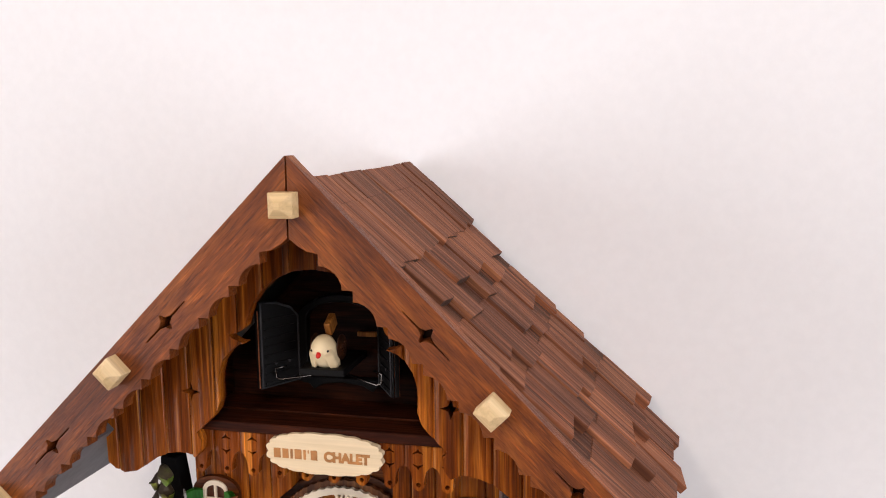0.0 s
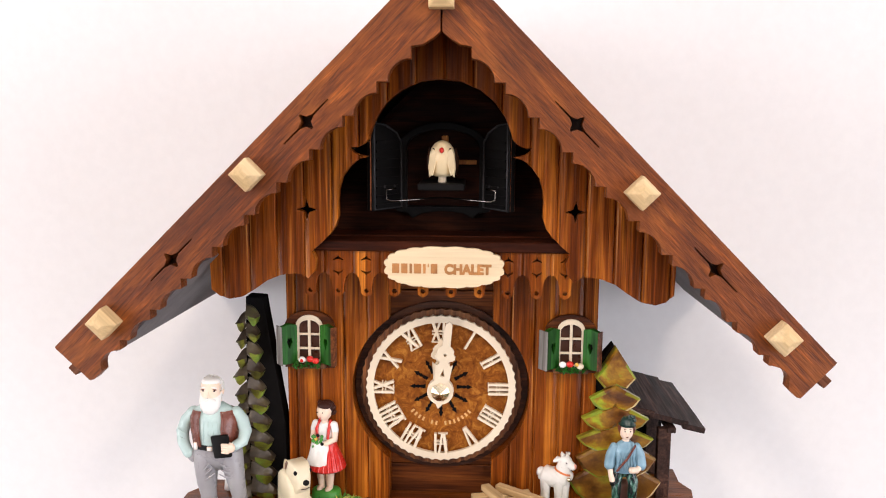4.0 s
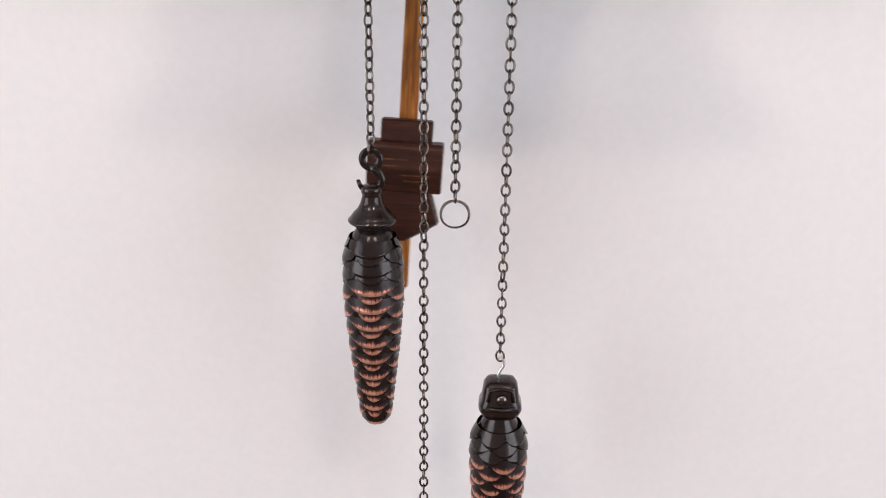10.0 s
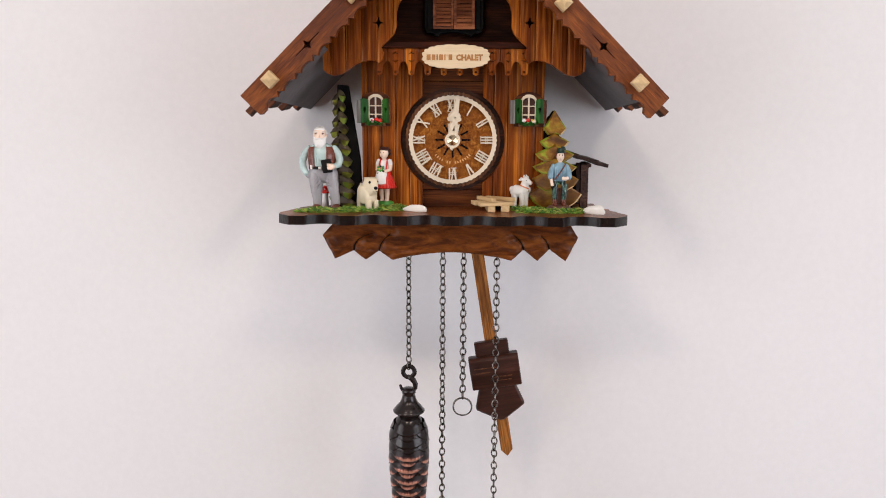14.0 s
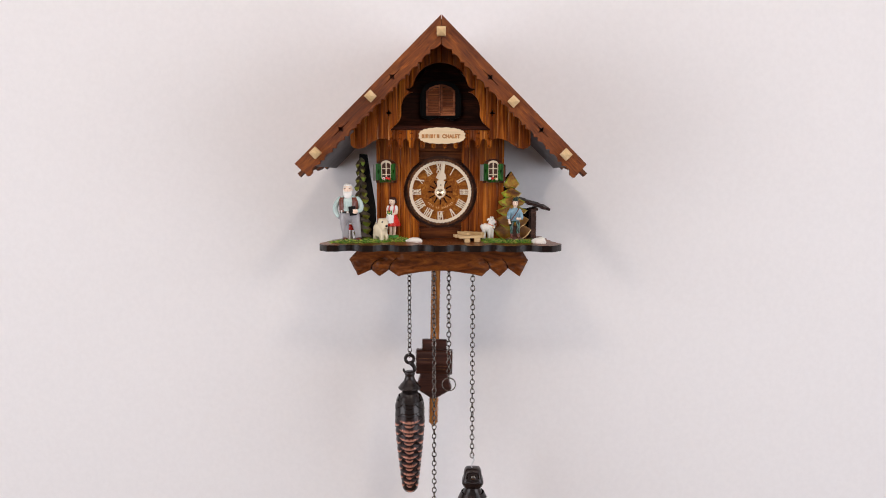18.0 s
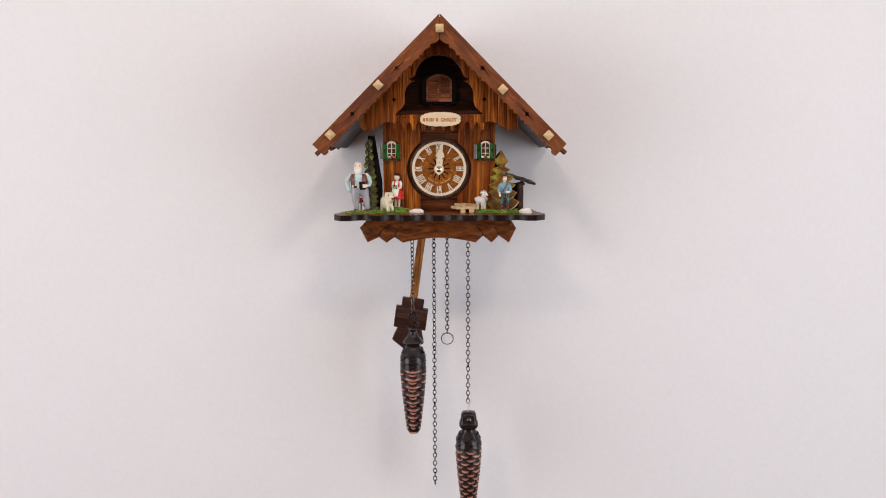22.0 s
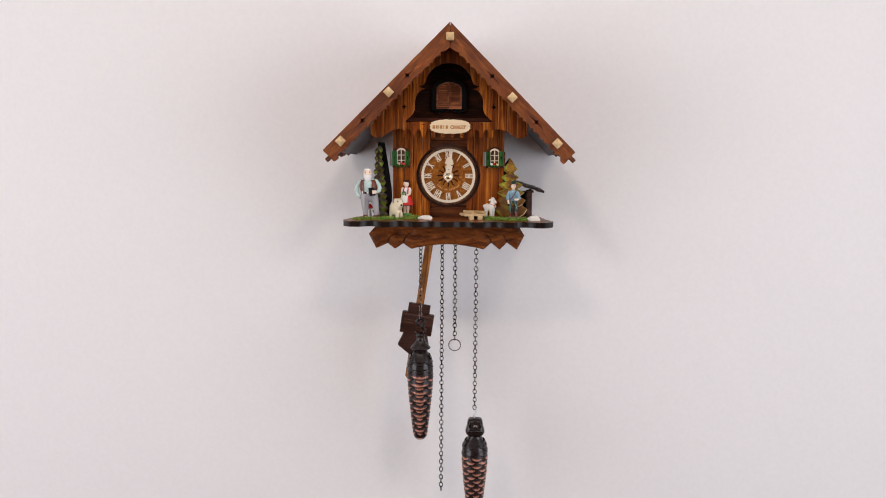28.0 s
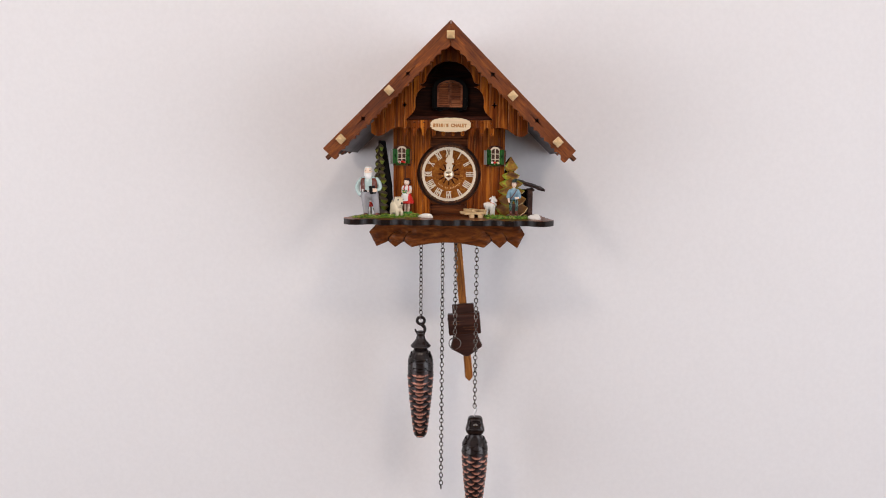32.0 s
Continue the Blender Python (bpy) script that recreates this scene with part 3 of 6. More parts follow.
def barge(side):
    L = 188.9 if side < 0 else 187.6
    pts = [(0.0, 182.3), (2.6, 180.2), (5.6, 178.4), (9.5, 177.7), (9.5, 173.9)]
    x, z = 9.5, 173.9
    for k in range(9):
        pts += [(x + 7.6 * math.sin(radians(q)), z - 7.5 * (1 - math.cos(radians(q)))) for q in range(15, 91, 15)]
        pts += [(x + 11.2, z - 7.5), (x + 11.2, z - 11.08)]
        x, z = x + 11.2, z - 11.08
    pts += [(x + 7.3 * math.sin(radians(q)), z - 5.4 * (1 - math.cos(radians(q)))) for q in range(15, 91, 15)] + [(x + 7.1, 66.2), (120.2, 63.4), (121.6, 63.0)]
    inner = [((px + APEX - pz) * S2, -(APEX - pz - px) * S2) for px, pz in pts]
    ring = [(0, 0), (L, 0), (L + 0.2, -1.0)] + list(reversed(inner))
    cross = []
    for cu in (70.0, 136.5):
        cz = -7.8
        q = [(10.4, 0.16), (3.2, 0.3), (1.2, 1.1), (0.3, 3.0)]
        up = [(cu - a, cz + b) for a, b in q] + [(cu + a, cz + b) for a, b in reversed(q)]
        cross.append(up + [(x, 2 * cz - z) for x, z in reversed(up)])
    bm = plate(ring, -105, -99.2, cross)
    ob = part("gable_board", bm, BARGE, clock, "varnished bargeboard with scalloped edge and star cut-outs", bevel=0.35)
    ob.location = (0.0003 * side, 0, APEX * MM)
    ob.rotation_euler = (0, radians(45.25), 0) if side > 0 else (0, radians(-44.7), 0)
    if side < 0:
        for v in ob.data.vertices:
            v.co.x = -v.co.x
        ob.data.flip_normals()
    # dark backing gives the board's star slits their shade
    bm = bmesh.new()
    box(bm, 40, 170, -99.0, -98.2, -12.0, -3.5)
    bk = part("board_backing", bm, SURRW, clock)
    bk.location, bk.rotation_euler = ob.location, ob.rotation_euler
    if side < 0:
        for v in bk.data.vertices:
            v.co.x = -v.co.x
        bk.data.flip_normals()


barge(-1)
barge(1)
for x, z, turn in ((0, 193.2, 0), (-63.9, 136.2, 45), (65.2, 131.3, 45), (-115.0, 85.2, 45), (113.2, 83.9, 45)):
    bm = bmesh.new()
    h = 4.0
    base = [bm.verts.new((a * h, y, b * h)) for y in (-105.1, -110.5) for a, b in ((-1, -1), (1, -1), (1, 1), (-1, 1))]
    top = [bm.verts.new((a * 1.0, -113.0, b * 1.0)) for a, b in ((-1, -1), (1, -1), (1, 1), (-1, 1))]
    bm.faces.new(base[:4])
    for lo, hi in ((base[:4], base[4:]), (base[4:], top)):
        for i in range(4):
            bm.faces.new((lo[i], lo[(i + 1) % 4], hi[(i + 1) % 4], hi[i]))
    bm.faces.new(top)
    ob = part("stud", bm, PALE, clock, "pale wooden pyramid stud", bevel=0.2)
    ob.location, ob.rotation_euler = (x * MM, 0, z * MM), (0, radians(turn), 0)

bm = plate([(0, 205.5), (9, 196.5), (0, 187), (-9, 196.5)], -99.0, -97)
part("ridge_block", bm, DARKW, clock)
# roof decks and shingles
for s in (-1, 1):
    bm = bmesh.new()
    box(bm, *sorted((s * 17, s * 131)), -78, 51, -12.4, -10.8)
    vs = box(bm, *sorted((s * 131.2, s * 177.5)), -99.1, 51, -14.4, -10.8)
    for v in vs:
        if abs(v.co.x) > 150 and v.co.y > 0:
            v.co.x += 6.5 * s
    ob = part("roof_deck", bm, DECK, clock, "dark roof underside")
    ob.location, ob.rotation_euler = (0, 0, APEX * MM), (0, radians(45 * s), 0)

# added lining that hides the grey deck and paints shade into the porch
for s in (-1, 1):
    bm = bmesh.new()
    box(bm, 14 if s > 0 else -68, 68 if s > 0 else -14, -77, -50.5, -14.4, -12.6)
    ob = part("porch_lining", bm, SHADED, clock, "added dark boards under the gable, toned for the shade there")
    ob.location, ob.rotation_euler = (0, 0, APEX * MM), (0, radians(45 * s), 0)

# windows
def window(cx):
    bm = plate([(-10.0, 56.2), (10.0, 56.2), (10.0, 73.0)] + arc(0, 73.0, 10.0, 0, 180, 14, 6.4)[1:] , -60.2, -58.0,
               [[(-4.9, 59.0), (4.9, 59.0), (4.9, 73.2)] + arc(0, 73.2, 4.9, 0, 180, 10, 3.7)[1:]])
    bmesh.ops.translate(bm, verts=bm.verts[:], vec=(cx, 0, 0))
    win = part("window", bm, SLOTW, clock, "small arched window with green shutters")
    bm = plate([(-5.4, 58.6), (5.4, 58.6), (5.4, 73.4)] + arc(0, 73.4, 5.4, 0, 180, 12, 4.5)[1:], -60.9, -59.6,
               [[(-4.1, 59.4), (4.1, 59.4), (4.1, 72.9)] + arc(0, 72.9, 4.1, 0, 180, 10, 2.9)[1:]])
    box(bm, -0.55, 0.55, -60.8, -59.8, 58.8, 76.6)
    for z in (64.2, 70.0):
        box(bm, -4.4, 4.4, -60.7, -59.9, z - 0.45, z + 0.45)
    bmesh.ops.translate(bm, verts=bm.verts[:], vec=(cx, 0, 0))
    part("window_frame", bm, CREAM, win, "cream glazing bars", bevel=0.15)
    bm = bmesh.new()
    box(bm, cx - 4.8, cx + 4.8, -58.9, -58.2, 59, 77)
    part("pane", bm, GLASSD, win)
    for s in (-1, 1):
        bm = plate([(0, 58.6), (s * 6.4, 58.6), (s * 6.4, 74.0), (s * 3.2, 74.9), (0, 74.0)], -1.1, 1.1,
                   [[(s * 3.2, 64.6), (s * 4.3, 67.4), (s * 3.9, 69.2), (s * 3.2, 68.5), (s * 2.5, 69.2), (s * 2.1, 67.4)]])
        sh = part("shutter", bm, GREEN, win, "green shutter with heart cut-out", bevel=0.2)
        sh.location = ((cx + s * 5.2) * MM, -0.0612, 0)
        sh.rotation_euler = (0, 0, radians(-38 * s))
        bm = plate([(s * 6.45, 58.4), (s * 6.45, 74.0), (s * 7.0, 74.0), (s * 7.0, 58.4)], -1.2, 3.3 if s < 0 else 1.6)
        ed = part("shutter_edge", bm, GREYW if s < 0 else SLOTW, win, "worn shutter edge")
        ed.location, ed.rotation_euler = sh.location, sh.rotation_euler
        # added black sheet puts shade into the heart cut-out
        bm = bmesh.new()
        box(bm, s * 0.2, s * 6.3, 0.9, 1.4, 64.4, 69.6) if s > 0 else box(bm, -6.3, -0.2, 0.9, 1.4, 64.4, 69.6)
        hb = part("heart_backing", bm, BLACKP, win)
        hb.location, hb.rotation_euler = sh.location, sh.rotation_euler
    bm = bmesh.new()
    box(bm, cx - 6.8, cx + 6.8, -63.2, -58, 56.4, 58.6, bev=0.4)
    part("window_sill", bm, RIM, win)
    rnd = random.Random(int(cx * 10))
    bm = bmesh.new()
    for k in range(46):
        x, z = rnd.uniform(-5.8, 5.8), rnd.uniform(57.2, 59.6)
        blob(bm, 0, (cx + x, -63.4 - rnd.random(), z), (1.1, 0.35, 0.5), (rnd.uniform(0, 90), rnd.uniform(-60, 60), rnd.uniform(0, 180)), 1)
    part("flower_leaves", bm, GREEN, win, "green leaves")
    for k, (dx, dz2, mt) in enumerate([(-2.2, 60.6, WHITE), (1.0, 60.9, RED), (-2.2, 60.4, RED), (3.2, 60.2, RED)] if cx < 0 else [(-3.4, 60.6, WHITE), (-0.6, 60.8, RED), (2.0, 60.8, YELLOW), (3.4, 60.0, CREAM)]):
        bm = bmesh.new()
        blob(bm, 0, (cx + dx, -64.4 - 0.5 * (k == 2), dz2), (1.5, 1.1, 1.3) if k != 2 else (0.8, 1.0, 0.8), (0, 0, 0), 2)
        part("flower", bm, mt, win, smooth=True)


window(-54.6)
window(49.2)

# platform and carved apron
top = []
n = 340
for i in range(n + 1):
    x = -103 + 206 * i / n
    u = ((x + 2.0 + 16.5) % 33.2) - 16.5
    dip = max(0.0, min(1.0, (abs(u) - 5.2) / 11.4))
    y = -104.6 + 6.2 * math.sin(math.pi / 2 * dip) ** 0.8
    top.append((x, y))
top = [(-114.6, -96.0), (-106.5, -104.8)] + top + [(104.5, -102.5), (111.5, -95.0), (113.0, -88.0), (109.0, -77.0), (108.5, -71.0), (105.5, -66), (106.0, -57.0), (102.5, -51), (104.0, -42), (100.5, -34), (101.0, -21.0), (99, -20)]
top += [(58, -20), (58, -44), (-100, -44), (-103.5, -51), (-108.0, -57), (-108.0, -66), (-111.5, -71), (-112.5, -78), (-116.0, -86)]
bm = plate([(x, y) for x, y in top], 0, 6.0)
bmesh.ops.rotate(bm, verts=bm.verts[:], cent=(0, 0, 0), matrix=Matrix(((1, 0, 0), (0, 0, 1), (0, -1, 0))))
for v in bm.verts:
    v.co.z = 0 if v.co.z > -3 else -6.0
bm.faces.ensure_lookup_table()
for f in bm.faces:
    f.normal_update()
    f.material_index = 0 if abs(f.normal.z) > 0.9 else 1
part("platform", bm, [PLATF, SCORCH_SHADE], clock, "varnished platform with a dark scalloped edge", bevel=0.9, sharp=35)
right = [(75.8, -6.2), (82.3, -16.6), (74.3, -32.4), (63.3, -24.6), (55.4, -32.4), (46.2, -25.0), (38.0, -32.2)]
left = [(-41.6, -32.5), (-50.9, -26.4), (-59.8, -32.5), (-68.0, -26.3), (-80.6, -31.9), (-88.9, -15.9), (-80, -6.2)]
mid = [(38 - 79.6 * k / 16, -32.2 + 5.2 * math.sin(math.pi * k / 16)) for k in range(1, 16)]
APRON = right + mid + left
CUTS = [[(46.2, -25.0), (45.2, -21.6), (42.9, -18.3), (39.6, -15.5)], [(63.3, -24.6), (62.3, -21.4), (60.6, -18.4), (57.7, -15.6)], [(-50.9, -26.4), (-49.7, -22.0), (-47.0, -18.1), (-43.0, -14.7)], [(-68.0, -26.3), (-67.4, -22.4), (-65.1, -19.0), (-60.1, -16.0), (-55.2, -14.9)]]


def near(px, pz, chain_pts):
    best = 1e9
    for (ax, az), (bx, bz) in zip(chain_pts, chain_pts[1:]):
        t = max(0.0, min(1.0, ((px - ax) * (bx - ax) + (pz - az) * (bz - az)) / ((bx - ax) ** 2 + (bz - az) ** 2 + 1e-9)))
        best = min(best, math.hypot(px - ax - t * (bx - ax), pz - az - t * (bz - az)))
    return best


bm = plate(APRON, -83, -73)
slices = [-90 + 0.85 * k for k in range(63)] + [-35 + 2.1 * k for k in range(33)] + [35 + 0.85 * k for k in range(56)]
for x in slices:
    bmesh.ops.bisect_plane(bm, geom=bm.verts[:] + bm.edges[:] + bm.faces[:], plane_co=(x, 0, 0), plane_no=(1, 0, 0), dist=1e-4)
for k in range(26):
    bmesh.ops.bisect_plane(bm, geom=bm.verts[:] + bm.edges[:] + bm.faces[:], plane_co=(0, 0, -7.6 - k * 0.97), plane_no=(0, 0, 1), dist=1e-4)
for v in bm.verts:
    if abs(v.co.y + 83) < 1e-3:
        x, z = v.co.x, v.co.z
        edge = near(x, z, APRON)
        slip = min(near(x, z, c) for c in CUTS)
        gouge = 0.32 * noise.noise(Vector((x * 0.42 + z * 0.2, z * 0.62, 8.7)))
        v.co.y += 1.6 * max(0, 1 - edge / 2.4) ** 1.2 + 1.9 * max(0, 1 - slip / 1.1) + 1.3 * max(0, 1 - slip / 6.5) ** 1.4 + 1.1 * noise.noise(Vector((x * 0.16, z * 0.3, 3.1))) + gouge
part("apron", bm, CARVED, clock, "carved dark wooden apron with leaf points", smooth=True)
# dark strips laid into the carved cuts stand for the shade in them
for pts in CUTS:
    bm = bmesh.new()
    way = [Vector(a).lerp(Vector(b), q / 4) for a, b in zip(pts, pts[1:]) for q in range(4)] + [Vector(pts[-1])]
    tube(bm, [(p.x, -80.7 + 1.1 * noise.noise(Vector((p.x * 0.16, p.y * 0.3, 3.1))), p.y) for p in way], [0.55 - 0.4 * q / len(way) for q in range(len(way))], 6)
    part("carved_line", bm, SCORCH_SHADE, clock)
bm = bmesh.new()
box(bm, HX - 55, HX + 55, -72.8, 40, -16, -7.4)
part("case_bottom", bm, DARKW, clock)

# the cuckoo's door
DXC = -1.9
dz0 = 117.0
out = [(DXC - 20, dz0 + 6), (DXC - 18.5, dz0 + 2), (DXC - 14, dz0 + 1.2), (DXC - 12, dz0 - 1.0), (DXC - 8, dz0 + 1.2), (DXC, dz0 + 2.2), (DXC + 8, dz0 + 1.2), (DXC + 12, dz0 - 1.0), (DXC + 14, dz0 + 1.2), (DXC + 18.5, dz0 + 2), (DXC + 20, dz0 + 6), (DXC + 20, 143)]
out += arc(DXC, 139, 20, 11, 169, 14, 15)
hole = [(DXC - 14.2, 121.0), (DXC + 14.2, 121.0), (DXC + 14.2, 144)] + arc(DXC, 144, 14.2, 0, 180, 12, 7)[1:]
cdoor = part("cuckoo_doorway", plate(out, -53.5, -49.7, [hole]), BLACK, clock, "black cuckoo doorway surround", bevel=0.5)
# black sheet stands for the unlit depth behind the doorway
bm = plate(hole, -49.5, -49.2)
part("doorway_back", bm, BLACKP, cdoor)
leaves = []
for s in (-1, 1):
    h0 = 3.5
    oa = [(-s * (h0 + a), b) for a, b in ((0, 120.8), (14.0, 120.8), (14.0, 150.6), (9.0, 150.0), (3.5, 147.6), (0, 144.2))]
    hole2 = [(-s * (h0 + a), b) for a, b in ((2.2, 122.8), (12.2, 122.8), (12.2, 148.0), (9.0, 147.6), (4.2, 145.6), (2.2, 143.4))]
    bm = plate(oa, -0.9, 0.9, [hole2])
    for f in bm.faces:
        f.normal_update()
        f.material_index = 1 if abs(f.normal.y) < 0.5 else 0
    lf = part("cuckoo_door", bm, [DOORW, BLACK], clock, "brown louvred cuckoo door", bevel=0.2)
    lf.location = ((DXC + s * 17.6) * MM, -0.0560, 0)
    z = 123.0
    while z < 147:
        bm = bmesh.new()
        x1 = h0 + (2.0 if z < 143 else 4.6)
        pts = [(-s * x1, -0.7, z), (-s * (h0 + 12.4), -0.7, z), (-s * (h0 + 12.4), 0.5, z + 2.3), (-s * x1, 0.5, z + 2.3)]
        vs = [bm.verts.new(p) for p in pts] + [bm.verts.new((p[0], p[1] + 0.5, p[2])) for p in pts]
        for q in ((0, 1, 2, 3), (4, 5, 6, 7), (0, 1, 5, 4), (1, 2, 6, 5), (2, 3, 7, 6), (3, 0, 4, 7)):
            bm.faces.new([vs[i] for i in q])
        part("slat", bm, DOORW, lf)
        z += 2.45
    q = -s
    out2 = [(0, 120.6), (q * 17.4, 120.6), (q * 17.4, 154.0), (q * 10.0, 153.2), (q * 3.5, 150.4), (0, 146.5)]
    bk = part("door_back", plate(out2, 1.1, 1.8), BLACK, lf, "black inner face of the door", bevel=0.2)
    for zz in range(8):
        bm = bmesh.new()
        xs = sorted((q * 2.0, q * 15.4))
        box(bm, xs[0], xs[1], 1.75, 2.3, 122.0 + 3.4 * zz, 123.0 + 3.4 * zz)
        part("rib", bm, BLACK, lf)
    bm = bmesh.new()
    tube(bm, [(q * 0.5, 2.2, 121.2), (q * 16.9, 2.2, 121.2), (q * 16.9, 2.2, 153.4), (q * 10.0, 2.2, 152.6), (q * 3.5, 2.2, 149.8), (q * 0.5, 2.2, 146.2)], 0.45, 6, True)
    part("door_rim", bm, DULL, lf, "thin dull metal rim", smooth=True)
    for dx in (5.0, 11.0):
        bm = bmesh.new()
        blob(bm, 0, (q * dx, 2.4, 129.6), (0.6, 0.4, 0.6), sub=2)
        part("rivet", bm, DULL, lf, "small metal rivet", smooth=True)
    leaves.append((s, lf))
bm = bmesh.new()
box(bm, DXC + 5.6, DXC + 13.2, -51.6, -49.7, 137.4, 139.2, bev=0.2)
part("bellows_lath", bm, PENDW, cdoor, "pale wooden lath inside the doorway")
perch = bmesh.new()
box(perch, -10.0, 7.0, -77, -50, 129.0, 131.6, bev=0.3)
arm = part("perch", perch, BLACK, clock, "black sliding perch")
for s in (-1, 1):
    bm = bmesh.new()
    tube(bm, [(DXC + s * 0.5, -57, 124.8), (DXC + s * 9, -63, 124.6), (DXC + s * 18.6, -69, 124.3), (DXC + s * 20.4, -69, 125.0), (DXC + s * 20.6, -69, 128.4), (DXC + s * 17.0, -67, 129.0)], 0.4, 6)
    part("door_wire", bm, STEEL, arm, "thin steel wire linkage", smooth=True)

# cuckoo bird
BIRDW = paint("ivory_bird_paint", (0.88, 0.70, 0.43), 0.35, 0.05, 0.05)
bird = new("cuckoo_bird")
bird.parent, bird.location = clock, (-0.0014, -0.0690, 0.1317)
bird["label"] = "white carved cuckoo with brown wings and red beak"
bm = bmesh.new()
prof = [(2.4, 3.0, 2.8), (4.0, 3.9, 3.8), (8.0, 4.6, 4.8), (11.5, 4.75, 5.2), (14.0, 4.1, 4.8), (15.8, 2.9, 3.5), (16.9, 1.3, 1.6), (17.2, 0.2, 0.2)]
loops = [[bm.verts.new((rx * math.cos(2 * math.pi * k / 24), -0.04 * (z - 8) + ry * math.sin(2 * math.pi * k / 24), z)) for k in range(24)] for z, rx, ry in prof]
for a, b in zip(loops, loops[1:]):
    for k in range(24):
        bm.faces.new((a[k], a[(k + 1) % 24], b[(k + 1) % 24], b[k]))
bm.faces.new(loops[0])
bm.faces.new(loops[-1])
part("body", bm, BIRDW, bird, smooth=True)
for s in (-1, 1):
    bm = bmesh.new()
    ring = [(s * 1.6, 12.6), (s * 3.6, 14.0), (s * 4.7, 11.0), (s * 5.1, 6.0), (s * 4.6, 1.8), (s * 4.0, 3.2), (s * 3.3, 2.6), (s * 2.3, 7.0)]
    plate(ring, -4.9, 0.5, bm=bm)
    for v in bm.verts:
        if v.co.y < -1:
            v.co.y += 0.16 * (abs(v.co.x) - 1.6) ** 2
    part("breast_feather", bm, BIRDW, bird, bevel=0.3)
    bm = bmesh.new()
    bmesh.ops.create_icosphere(bm, subdivisions=2, radius=0.5, matrix=Matrix.Translation((s * 3.1, -3.7, 13.6)))
    part("eye", bm, BLACK, bird, smooth=True)
bm = bmesh.new()
blob(bm, 0, (0, -5.4, 13.2), (0.9, 1.5, 1.2))
part("beak", bm, RED, bird, smooth=True)
wings = []
for s in (-1, 1):
    bm = bmesh.new()
    blob(bm, 0, (0, 2.6, -4.2), (0.7, 4.8, 6.0), (20, 0, 0))
    for k in range(4):
        tube(bm, [(s * 0.75, 0.2 + k * 1.4, -2.0), (s * 0.7, 2.0 + k * 1.2, -8.0 + k * 0.6)], 0.25, 5)
    wg = part("wing", bm, SURRW, bird, "brown carved wing", smooth=True)
    wg.location = (s * 0.0050, 0.0015, 0.0113)
    wings.append((s, wg))
bm = bmesh.new()
box(bm, -0.6, 1.9, 5.0, 12, 13.0, 19.0, bev=0.4)
part("tail", bm, PENDW, bird, "pale brown tail")
for ob in bird.children:
    ob.data.transform(Matrix.Diagonal((1, 1, 0.9, 1)))
bm = bmesh.new()
lathe(bm, [(1.6, -0.1), (1.5, 2.8)], 10)
part("foot", bm, CREAM, bird)

# ---- shingles ----
rnd = random.Random(5)
SHAPES = {}
for w in (12, 15, 18, 21, 24):
    for v in range(4):
        bm = bmesh.new()
        vs = box(bm, 14, 44, -w / 2, w / 2, -1.9, 1.9)
        for q in vs:
            if q.co.x > 30:
                q.co.z -= 0.2
                q.co.x += (0.9 if v % 2 else -0.9) * (1 if q.co.y > 0 else -1)
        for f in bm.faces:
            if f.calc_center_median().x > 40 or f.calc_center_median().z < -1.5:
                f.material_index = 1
        bmesh.ops.bevel(bm, geom=bm.edges[:], offset=0.3, segments=1, affect="EDGES")
        box(bm, 0, 13.9, -w / 2 + 0.2, w / 2 - 0.2, -1.9, 1.7)
        # covered upper ends: unweathered stain, darkened further with the shade of the notches
        for f in bm.faces:
            if v < 2 and f.calc_center_median().x < 13.95:
                f.material_index = 2
        SHAPES[w, v] = bm
mesh_of = {}
for side in (-1, 1):
    for r in range(6):
        y, odd = -98.6, r % 2 == 0
        while y < 44:
            w = rnd.choice((12, 15, 18, 21, 24))
            if y + w > 51:
                w = min((12, 15, 18, 21, 24), key=lambda q: abs(51 - y - q))
            v = rnd.randrange(2)
            odd = not odd
            u = -3.0 + 30.2 * r + (5.2 if odd else -5.2) + rnd.uniform(-2.2, 2.2)
            if r == 5:
                u = (143.0 if odd else 138.0) + rnd.uniform(-1.0, 1.0) if y > -98 else 152.0
            u = max(u, (4.4 if side > 0 else 9.8) + rnd.uniform(0, 1.4))
            lift = -8.8 + rnd.uniform(-0.4, 0.4) + 0.12 * r
            tilt = -4.4
            if r == 5:
                back = (y + 99) / 150
                lift, tilt = -9.4 + rnd.uniform(-0.3, 0.3), -2.4
                u += 5.0 * back
            key = (w, v + 2 if r == 0 else v)
            if key not in mesh_of:
                mesh_of[key] = part("shingle", SHAPES[key], [SLATE, SAWN, FRESH_SHADED], clock)
                sh = mesh_of[key]
            else:
                sh = twin(mesh_of[key], Matrix())
            base = Matrix.Translation((0, 0, APEX * MM)) @ Matrix.Rotation(radians(45), 4, "Y")
            flip = Matrix() if side > 0 else Matrix.Rotation(math.pi, 4, "Z")
            sh.matrix_basis = flip @ base @ Matrix.Translation((u * MM, (side * (y + w / 2)) * MM, lift * MM)) @ Matrix.Rotation(radians(tilt + rnd.uniform(-0.8, 0.8)), 4, "Y") @ Matrix.Rotation(radians(rnd.uniform(-1.2, 1.2)), 4, "Z")
            y += w + rnd.uniform(0.3, 1.6)

# ---- chains, weights and pendulum ----
CHAIN_Y = -35.0
bm = bmesh.new()
tube(bm, [(2.05 * math.cos(a), 0, 3.05 * math.sin(a)) for a in [2 * math.pi * k / 14 for k in range(14)]], 0.58, 6, True)
